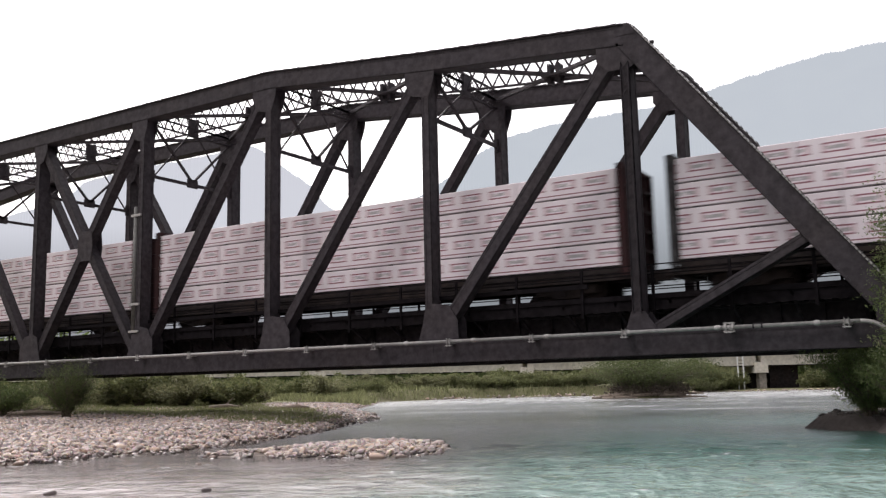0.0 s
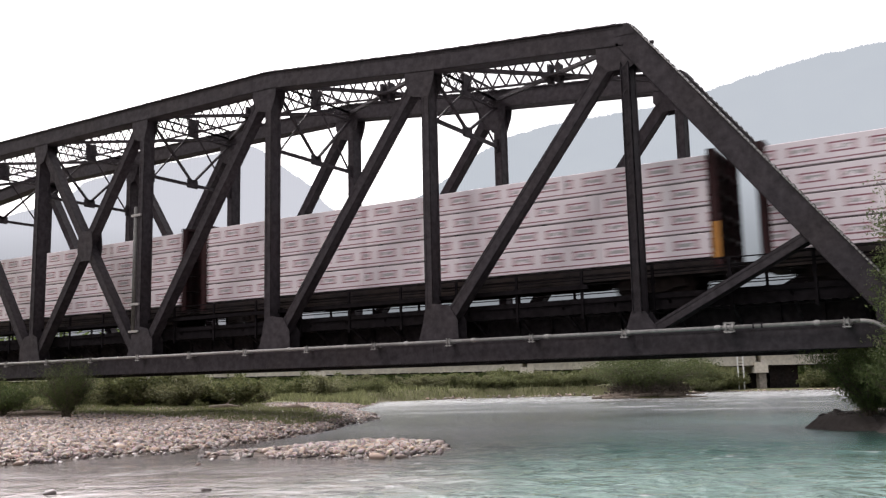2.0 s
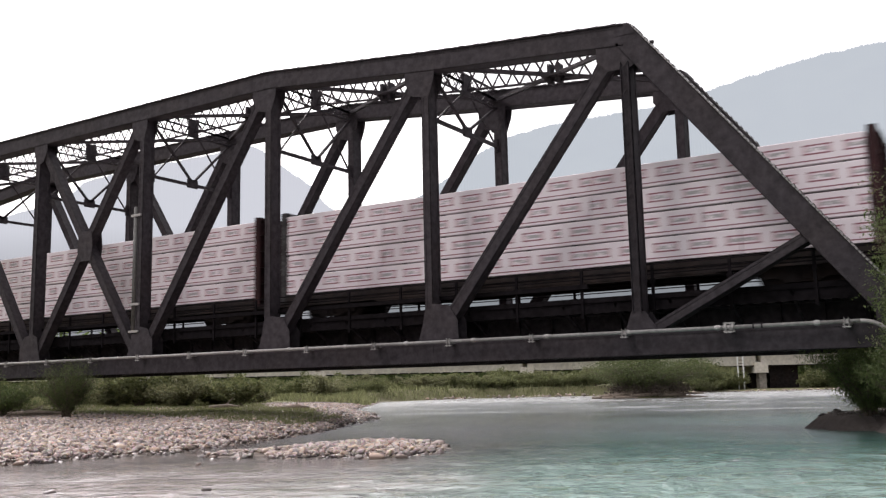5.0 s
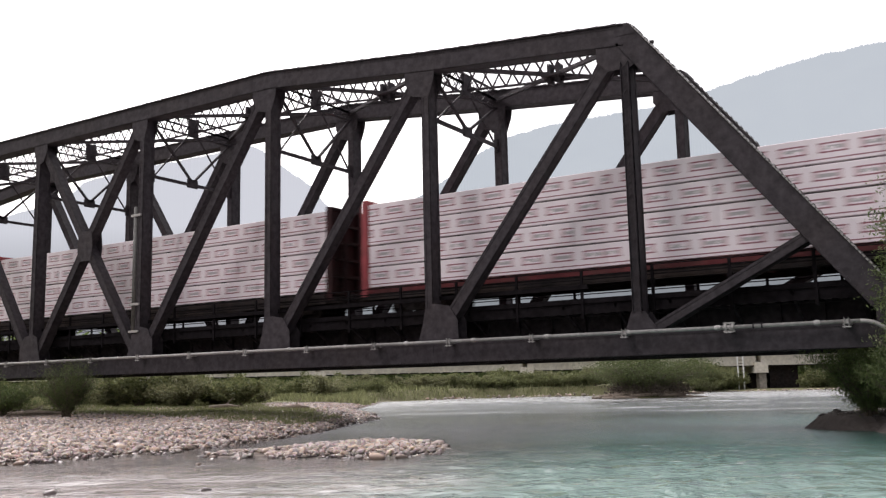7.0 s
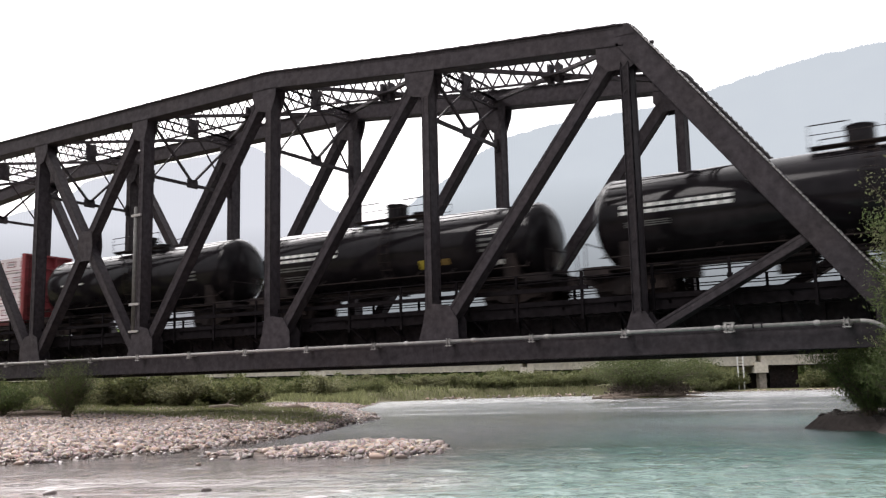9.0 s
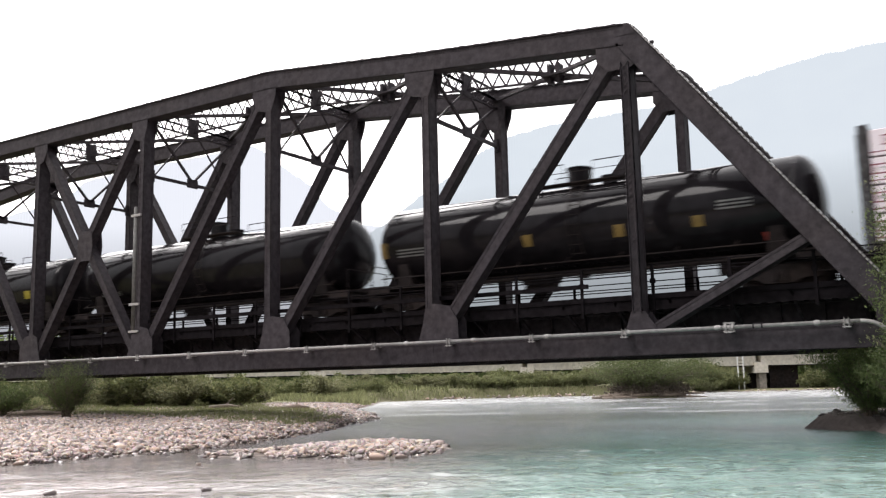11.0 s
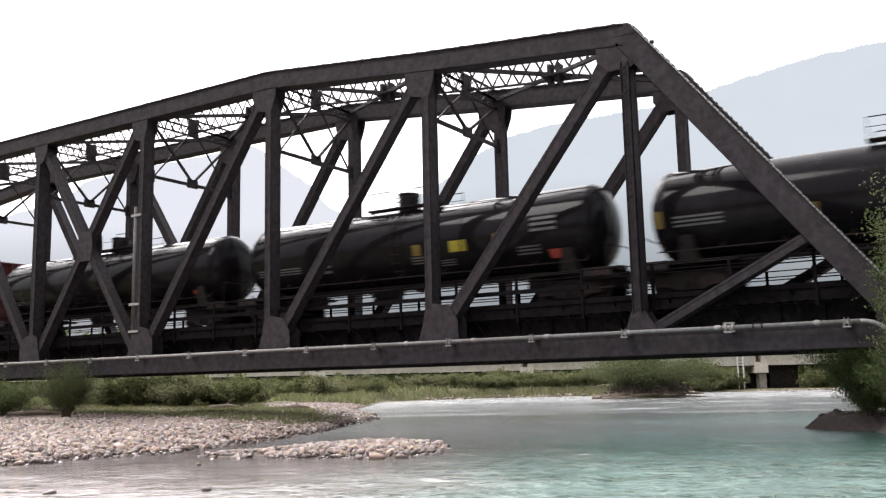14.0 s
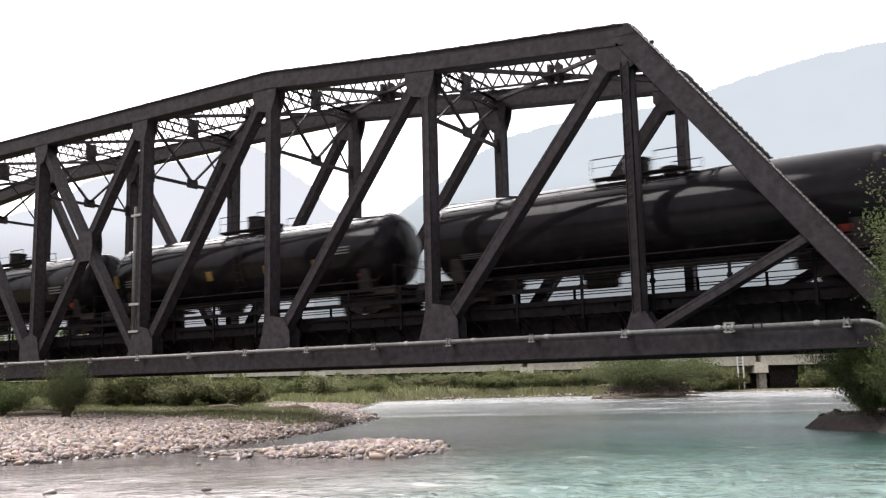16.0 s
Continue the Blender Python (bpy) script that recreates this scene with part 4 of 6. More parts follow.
# the pipeline carried along the bottom chord
pipe = tagged(new("pipeline"), "long galvanised pipe with couplings along the bridge side", "pipe")
PY, PZ, PR = -0.57, 3.02, 0.057
bm = bmesh.new()
rod(bm, (joint(-4) - 1.5, PY, PZ), (6.3, PY, PZ), PR, 14)
part("pipe_run", bm, GALV, pipe, smooth=True)
bm = bmesh.new()
last = None
for i in range(9):
    a = i / 8 * math.pi / 2
    ring = [bm.verts.new((6.3 + 0.9 * math.sin(a) + PR * math.cos(q) * math.sin(a), PY + PR * math.sin(q), PZ - 0.9 * (1 - math.cos(a)) + PR * math.cos(q) * math.cos(a))) for q in np.arange(14) * math.tau / 14]
    if last:
        for j in range(14):
            bm.faces.new((last[j], last[(j + 1) % 14], ring[(j + 1) % 14], ring[j]))
    last = ring
part("elbow", bm, GALV, pipe, smooth=True)
bm = bmesh.new()
rod(bm, (7.2, PY, PZ - 0.9), (7.2, PY, 0.6), PR, 14)
part("down_pipe", bm, GALV, pipe, smooth=True)
x = 5.2
while x > -60:
    bm = bmesh.new()
    rod(bm, (x - 0.08, PY, PZ), (x + 0.08, PY, PZ), PR + 0.014, 14)
    rod(bm, (x - 0.025, PY, PZ), (x + 0.025, PY, PZ), PR + 0.024, 14)
    part("coupling", bm, GALV, pipe)
    x -= 2.72
x = 5.96
while x > -60:
    bm = bmesh.new()
    block(bm, x - 0.1, x + 0.1, PY - PR - 0.015, -0.3, PZ - PR - 0.03, PZ - PR)
    block(bm, x - 0.07, x + 0.07, PY - PR - 0.015, PY - PR, PZ - PR - 0.03, PZ + PR + 0.02)
    block(bm, x - 0.07, x + 0.07, PY - PR - 0.015, PY + PR + 0.02, PZ + PR, PZ + PR + 0.02)
    for k in (-0.055, 0.055):
        rod(bm, (x + k, PY - PR - 0.035, PZ - PR - 0.12), (x + k, PY - PR - 0.035, PZ + PR + 0.05), 0.014, 6)
    block(bm, x - 0.11, x + 0.11, PY - PR - 0.05, PY - PR + 0.06, PZ - PR - 0.1, PZ - PR - 0.07)
    part("bracket", bm, GALV, pipe)
    x -= 3.15
# a repair clamp and a band of dark tape
bm = bmesh.new()
for k in (-0.1, 0.0, 0.1):
    rod(bm, (2.82 + k - 0.04, PY, PZ), (2.82 + k + 0.04, PY, PZ), PR + (0.045 if k else 0.03), 14)
for k in (-0.12, 0.12):
    block(bm, 2.66, 2.98, PY - 0.05, PY + 0.05, PZ + k - 0.02, PZ + k + 0.02)
part("repair_clamp", bm, GALV, pipe, "bolted repair clamp on the pipe")
bm = bmesh.new()
for k in (3.5, 3.74):
    rod(bm, (k - 0.02, PY, PZ), (k + 0.02, PY, PZ), PR + 0.012, 14)
block(bm, 3.48, 3.76, PY - 0.05, PY + 0.05, PZ + PR, PZ + PR + 0.025)
part("strap", bm, STEEL, pipe, "dark strap round the pipe")


# ---------------------------------------------------------------- the train
def truck(parent, x, mat=None):
    """A two-axle freight truck: cast side frames, bolster, springs, wheels."""
    base = new("truck")
    base.parent = parent
    base.matrix_basis = pose(x, 0, 0)
    for s in (-1, 1):
        y = s * 0.99
        bm = bmesh.new()
        out = [(-1.15, 0.34), (-0.7, 0.34), (-0.42, 0.2), (0.42, 0.2), (0.7, 0.34), (1.15, 0.34), (1.15, 0.6), (0.75, 0.66), (0.5, 0.78), (-0.5, 0.78), (-0.75, 0.66), (-1.15, 0.6)]
        prism(bm, out, y - 0.07, y + 0.07)
        for k in (-0.15, 0.15):
            rod(bm, (k, y - s * -0.1, 0.28), (k, y + s * 0.1, 0.6), 0.07, 8)
        part("side_frame", bm, UNDER, base)
    bm = bmesh.new()
    block(bm, -0.2, 0.2, -1.1, 1.1, 0.48, 0.74)
    part("bolster", bm, UNDER, base)
    for a in (-0.89, 0.89):
        bm = bmesh.new()
        rod(bm, (a, -1.05, 0.46), (a, 1.05, 0.46), 0.08, 10)
        part("axle", bm, UNDER, base)
        for s in (-1, 1):
            bm = bmesh.new()
            y = s * 0.79
            rod(bm, (a, y - 0.065, 0.46), (a, y + 0.065, 0.46), 0.46, 20)
            rod(bm, (a, y - s * 0.1, 0.46), (a, y - s * 0.065, 0.46), 0.485, 20)
            rod(bm, (a, y + s * 0.065, 0.46), (a, y + s * 0.12, 0.46), 0.16, 12)
            part("wheel", bm, UNDER, base)
    return base


def coupler(parent, x, s):
    bm = bmesh.new()
    block(bm, min(x, x + s * 0.75), max(x, x + s * 0.75), -0.11, 0.11, 0.74, 0.96)
    block(bm, min(x + s * 0.55, x + s * 0.85), max(x + s * 0.55, x + s * 0.85), -0.2, 0.18, 0.68, 1.02)
    part("coupler", bm, UNDER, parent)


def chamfered(bm, x0, x1, y0, y1, z0, z1, c):
    """A box with its long top and bottom edges and ends eased."""
    ring = [(y0 + c, z0), (y1 - c, z0), (y1, z0 + c), (y1, z1 - c), (y1 - c, z1), (y0 + c, z1), (y0, z1 - c), (y0, z0 + c)]
    cy, cz = (y0 + y1) / 2, (z0 + z1) / 2
    rows = []
    for x, f in ((x0, c), (x0 + c, 0), (x1 - c, 0), (x1, c)):
        rows.append([bm.verts.new((x, y - math.copysign(f, y - cy), z - math.copysign(f, z - cz))) for y, z in ring])
    for a, b in zip(rows, rows[1:]):
        for i in range(8):
            bm.faces.new((a[i], b[i], b[(i + 1) % 8], a[(i + 1) % 8]))
    bm.faces.new(rows[0][::-1][::-1])
    bm.faces.new(rows[-1][::-1])


PACKS = {}
for length in (4.89, 3.74):
    bm = bmesh.new()
    chamfered(bm, -length / 2, length / 2, -0.61, 0.61, 0, 0.785, 0.02)
    bmesh.ops.recalc_face_normals(bm, faces=bm.faces)
    me = bpy.data.meshes.new("lumber_pack")
    bm.to_mesh(me)
    bm.free()
    me.materials.append(WRAP)
    PACKS[length] = me

DECK, HALF = 1.11, 11.15


def centerbeam_car(seed, paint, front, colour, patch):
    """A centre-beam flat car stacked with wrapped lumber on both sides of its beam."""
    rnd = random.Random(seed)
    car = tagged(new("centerbeam_car"), f"{colour} centre-beam flat car stacked with printed white lumber packs", "freight car", "freight train")
    bm = bmesh.new()
    block(bm, -HALF, HALF, -1.42, 1.42, DECK - 0.1, DECK - 0.005)
    for s in (-1, 1):
        block(bm, -HALF, HALF, s * 1.42 - 0.04, s * 1.42 + 0.04, DECK - 0.2, DECK - 0.02)
    for i in range(16):
        x = -10.4 + i * 20.8 / 15
        block(bm, x - 0.06, x + 0.06, -1.38, 1.38, DECK - 0.34, DECK - 0.1)
    part("deck", bm, GRIMY_RED if paint is RED else UNDER, car)
    for s in (-1, 1):
        bm = bmesh.new()
        block(bm, -HALF, HALF, s * 1.36 - 0.03, s * 1.36 + 0.03, DECK - 0.44, DECK - 0.2)
        block(bm, -6.6, 6.6, s * 1.34 - 0.03, s * 1.34 + 0.03, DECK - 0.5, DECK - 0.44)
        part("side_sill", bm, UNDER, car)
    bm = bmesh.new()
    block(bm, -11.6, 11.6, -0.3, 0.3, 0.74, DECK - 0.1)
    part("centre_sill", bm, UNDER, car)
    bm = bmesh.new()
    block(bm, -HALF, HALF, -0.07, 0.07, DECK, DECK + 3.3)
    block(bm, -HALF, HALF, -0.2, 0.2, DECK + 3.22, DECK + 3.42)
    part("centre_beam", bm, paint, car)
    for s in (-1, 1):
        mat = front if s < 0 else paint
        bm = bmesh.new()
        x = s * (HALF + 0.02)
        block(bm, min(x, x + s * 0.06), max(x, x + s * 0.06), -1.42, 1.42, DECK - 0.1, DECK + 3.52)
        head = part("bulkhead", bm, mat, car)
        for y in (-1.37, -0.45, 0.45, 1.37):
            bm = bmesh.new()
            block(bm, min(x + s * 0.06, x + s * 0.27), max(x + s * 0.06, x + s * 0.27), y - 0.05, y + 0.05, DECK - 0.3, DECK + 3.5)
            part("rib", bm, mat, head)
        for z in (0.02, 0.72, 1.42, 2.12, 2.82, 3.46):
            bm = bmesh.new()
            block(bm, min(x + s * 0.06, x + s * 0.24), max(x + s * 0.06, x + s * 0.24), -1.31, 1.31, DECK + z - 0.05, DECK + z + 0.05)
            part("rib", bm, mat, head)
        bm = bmesh.new()
        for y in (-1.15, -0.75):
            bar(bm, (x + s * 0.33, y, 0.5), (x + s * 0.33, y, DECK + 3.3), 0.035, 0.035)
        for i in range(11):
            z = 0.6 + i * 0.38
            bar(bm, (x + s * 0.33, -1.15, z), (x + s * 0.33, -0.75, z), 0.03, 0.03, (1, 0, 0))
        part("ladder", bm, UNDER, head)
        bm = bmesh.new()
        block(bm, min(s * 11.15, s * 11.62), max(s * 11.15, s * 11.62), -1.3, 1.3, DECK - 0.42, DECK - 0.2)
        rod(bm, (s * 11.56, -1.2, DECK - 0.05), (s * 11.56, 1.2, DECK - 0.05), 0.03, 8)
        part("end_sill", bm, UNDER, car)
        coupler(car, s * 11.5, s)
        truck(car, s * 9.05)
    if patch:
        bm = bmesh.new()
        block(bm, 11.2, 11.45, -1.45, -1.425, DECK + 0.0, DECK + 1.15)
        part("orange_panel", bm, ORANGE, car, "orange reflective panel on the bulkhead edge")
    bm = bmesh.new()
    rod(bm, (-2.6, 0.5, 0.75), (-0.4, 0.5, 0.75), 0.22, 12)
    rod(bm, (0.2, 0.45, 0.72), (0.9, 0.45, 0.72), 0.16, 12)
    bar(bm, (-0.4, 0.45, 0.7), (6.5, 0.45, 0.66), 0.04, 0.04)
    part("brake_gear", bm, UNDER, car)
    for tier in range(4):
        sizes = [4.89, 4.89, 4.89, 3.74, 3.74]
        rnd.shuffle(sizes)
        gap = (2 * HALF - 0.06 - sum(sizes)) / 4
        for side in (-1, 1):
            x = -HALF + 0.03
            for length in sizes:
                part("lumber_pack", PACKS[length], None, car,
                     m=pose(x + length / 2 + rnd.uniform(-0.004, 0.004), side * (0.76 + rnd.uniform(-0.012, 0.02)), DECK + 0.045 + tier * 0.835, 0, 0, rnd.uniform(-0.12, 0.12)))
                x += length + gap
    bm = bmesh.new()
    for tier in range(4):
        for i in range(13):
            x = -HALF + 0.6 + i * 1.76
            block(bm, x - 0.05, x + 0.05, -1.33, 1.33, DECK + tier * 0.835 - (0.003 if tier == 0 else 0), DECK + tier * 0.835 + 0.043)
    tagged(part("dunnage", bm, TIMBER, car), kind="stuff")
    return car


def shell_patch(bm, r, zc, x0, x1, a0, a1, n=6):
    """A thin patch that lies on the tank's near flank, between two heights."""
    rows = []
    for i in range(n + 1):
        z = a0 + (a1 - a0) * i / n
        ang = math.asin(max(-0.999, min(0.999, (z - zc) / r)))
        y = -(r + 0.006) * math.cos(ang)
        rows.append((bm.verts.new((x0, y, zc + (r + 0.006) * math.sin(ang))), bm.verts.new((x1, y, zc + (r + 0.006) * math.sin(ang)))))
    for a, b in zip(rows, rows[1:]):
        bm.faces.new((a[0], a[1], b[1], b[0]))


def tank_car(length, marks, label, dome=0.0, girth=1.52, axis=2.76):
    """A black tank car: shell with dished heads, saddles, stub sills, fittings on top."""
    car = tagged(new("tank_car"), label, "tank car", "freight train")
    r, zc, dish = girth, axis, girth * 0.47
    half = length / 2
    prof = [(-half + dish * (1 - math.cos(math.pi / 2 * i / 9)), r * math.sin(math.pi / 2 * i / 9)) for i in range(1, 10)]
    body = [-half + dish + (length - 2 * dish) * k / 6 for k in range(1, 6)]
    prof += [(x, r) for x in body]
    prof += [(-x, q) for x, q in prof[8::-1]]
    bm = bmesh.new()
    rings = [[bm.verts.new((x, q * math.cos(a), zc + q * math.sin(a))) for a in np.arange(48) * math.tau / 48] for x, q in prof]
    for a, b in zip(rings, rings[1:]):
        for j in range(48):
            bm.faces.new((a[j], a[(j + 1) % 48], b[(j + 1) % 48], b[j]))
    for ring, x, flip in ((rings[0], -half, 0), (rings[-1], half, 1)):
        c = bm.verts.new((x, 0, zc))
        for j in range(48):
            f = (ring[(j + 1) % 48], ring[j], c)
            bm.faces.new(f[::-1] if flip else f)
    bmesh.ops.recalc_face_normals(bm, faces=bm.faces)
    shell = part("tank_shell", bm, TANKBLACK, car, smooth=True)
    for x in (-half + dish, -length / 6, length / 6, half - dish):
        bm, last = bmesh.new(), None
        for a in np.arange(49) * math.tau / 48:
            ring = [bm.verts.new((x + u, (r + v) * math.cos(a), zc + (r + v) * math.sin(a))) for u, v in ((-0.035, 0.001), (-0.02, 0.012), (0.02, 0.012), (0.035, 0.001))]
            if last:
                for j in range(3):
                    bm.faces.new((last[j], last[j + 1], ring[j + 1], ring[j]))
            last = ring
        part("weld_band", bm, TANKBLACK, shell)
    # top fittings
    bm = bmesh.new()
    rod(bm, (dome, 0, zc + r - 0.06), (dome, 0, zc + r + 0.62), 0.43, 20)
    rod(bm, (dome, 0, zc + r + 0.62), (dome, 0, zc + r + 0.68), 0.47, 20)
    part("valve_housing", bm, TANKBLACK, car)
    bm = bmesh.new()
    rod(bm, (dome + 1.15, 0, zc + r - 0.05), (dome + 1.15, 0, zc + r + 0.18), 0.3, 16)
    rod(bm, (dome + 1.15, 0, zc + r + 0.18), (dome + 1.15, 0, zc + r + 0.25), 0.34, 16)
    part("manway", bm, TANKBLACK, car)
    for s in (-1, 1):
        bm = bmesh.new()
        block(bm, dome - 1.4, dome + 2.0, s * 0.74 - 0.025, s * 0.74 + 0.025, zc + r - 0.09, zc + r - 0.025)
        deck = part("platform", bm, UNDER, car)
        for x in (dome - 1.3, dome + 0.35, dome + 1.9):
            bm = bmesh.new()
            bar(bm, (x, s * 0.45, zc + r - 0.1), (x, s * 1.0, zc + r - 0.04), 0.05, 0.05, (1, 0, 0))
            part("bracket", bm, UNDER, deck)
        for i in range(4):
            y = s * (0.55 + i * 0.12)
            bm = bmesh.new()
            block(bm, dome - 1.4, dome + 2.0, y - 0.045, y + 0.045, zc + r - 0.02, zc + r + 0.015)
            part("slat", bm, UNDER, deck)
    for s in (-1, 1):
        bm = bmesh.new()
        for x in (dome - 1.35, dome - 0.2, dome + 0.9, dome + 1.95):
            rod(bm, (x, s * 0.98, zc + r - 0.05), (x, s * 0.98, zc + r + 0.66), 0.013, 6)
        rod(bm, (dome - 1.35, s * 0.98, zc + r + 0.66), (dome - 0.2, s * 0.98, zc + r + 0.66), 0.02, 6)
        rod(bm, (dome + 0.9, s * 0.98, zc + r + 0.66), (dome + 1.95, s * 0.98, zc + r + 0.66), 0.02, 6)
        rod(bm, (dome - 1.35, s * 0.98, zc + r + 0.36), (dome + 1.95, s * 0.98, zc + r + 0.36), 0.012, 6)
        part("safety_rail", bm, UNDER, car)
    for s in (-1, 1):
        bm = bmesh.new()
        for k in (-0.2, 0.2):
            pts = [(dome + k + 0.35, s * (r + 0.12) * math.cos(a), zc + (r + 0.12) * math.sin(a)) for a in np.linspace(-0.75, 1.0, 9)]
            for p, q in zip(pts, pts[1:]):
                bar(bm, p, q, 0.03, 0.03, (1, 0, 0))
        ladder = part("ladder", bm, UNDER, car)
        for a in np.linspace(-0.7, 1.0, 9):
            bm = bmesh.new()
            bar(bm, (dome + 0.15, s * (r + 0.12) * math.cos(a), zc + (r + 0.12) * math.sin(a)), (dome + 0.55, s * (r + 0.12) * math.cos(a), zc + (r + 0.12) * math.sin(a)), 0.025, 0.025)
            part("rung", bm, UNDER, ladder)
        bm = bmesh.new()
        rod(bm, (-half + 0.5, s * 1.5, 1.42), (half - 0.5, s * 1.5, 1.42), 0.022, 6)
        for i in range(9):
            x = -half + 0.6 + i * (length - 1.2) / 8
            bar(bm, (x, s * 1.49, 1.42), (x, s * 1.2, 1.62), 0.03, 0.03, (1, 0, 0))
        part("side_handrail", bm, UNDER, car)
    for s in (-1, 1):
        x = s * (half - 1.35)
        bm = bmesh.new()
        hexa(bm, [(x - 0.35, -1.1, 0.95), (x + 0.35, -1.1, 0.95), (x + 0.35, 1.1, 0.95), (x - 0.35, 1.1, 0.95)],
             [(x - 0.2, -1.3, 1.95), (x + 0.2, -1.3, 1.95), (x + 0.2, 1.3, 1.95), (x - 0.2, 1.3, 1.95)])
        part("saddle", bm, UNDER, car)
        bm = bmesh.new()
        a, b = sorted((s * (half - 3.4), s * (half + 0.25)))
        block(bm, a, b, -0.25, 0.25, 0.7, 1.3)
        a, b = sorted((s * (half - 2.9), s * (half + 0.25)))
        block(bm, a, b, -1.4, 1.4, 1.02, 1.12)
        a, b = sorted((s * (half - 0.75), s * (half + 0.25)))
        block(bm, a, b, -1.42, 1.42, 0.84, 1.16)
        block(bm, a, b, -0.5, 0.5, 0.55, 0.84)
        for y in (-1.3, 1.3):
            rod(bm, (s * (half + 0.12), y, 1.1), (s * (half + 0.12), y, 2.0), 0.02, 6)
            block(bm, s * half - 0.3, s * half + 0.3, y - 0.03, y + 0.03, 0.45, 0.5)
            for k in (-0.26, 0.26):
                bar(bm, (s * half + k, y, 0.46), (s * half + k, y, 1.1), 0.03, 0.03)
        rod(bm, (s * (half + 0.12), -1.3, 2.0), (s * (half + 0.12), 1.3, 2.0), 0.02, 6)
        part("end_platform", bm, UNDER, car)
        coupler(car, s * (half - 0.15), s)
        truck(car, s * (half - 1.35))
    bm = bmesh.new()
    rod(bm, (0, 0, zc - r - 0.25), (0, 0, zc - r + 0.05), 0.2, 12)
    part("outlet", bm, UNDER, car)
    bm = bmesh.new()
    block(bm, -half + 2.6, half - 2.6, -0.35, 0.35, zc - r - 0.12, zc - r + 0.06)
    rod(bm, (-half + 2.0, -0.6, zc - r - 0.16), (half - 2.0, -0.6, zc - r - 0.16), 0.045, 8)
    part("belly_plate", bm, UNDER, car)
    bm = bmesh.new()
    rod(bm, (-2.4, 0.3, 0.8), (-1.2, 0.3, 0.8), 0.2, 12)
    block(bm, -2.5, -1.1, 0.1, 0.5, 0.95, 1.3)
    part("brake_cylinder", bm, UNDER, car)
    for name, mat, x0, x1, z0, z1 in marks:
        bm = bmesh.new()
        if name == "lettering":
            k = max(2, round((x1 - x0) / 0.42))
            stroke, tall = (x1 - x0) / k, z1 - z0
            for i in range(k):
                a = x0 + stroke * i
                b = a + stroke * 0.84
                shell_patch(bm, r, zc, a, b, z0, z0 + tall * 0.36, 3)
                shell_patch(bm, r, zc, a, b, z1 - tall * 0.36, z1, 3)
        elif name == "small_print":
            for i in range(3):
                zz = z0 + (z1 - z0) * i / 3
                shell_patch(bm, r, zc, x0, x1, zz, zz + (z1 - z0) / 3 * 0.5, 2)
        else:
            shell_patch(bm, r, zc, x0, x1, z0, z1)
        part(name, bm, mat, shell)
    return car


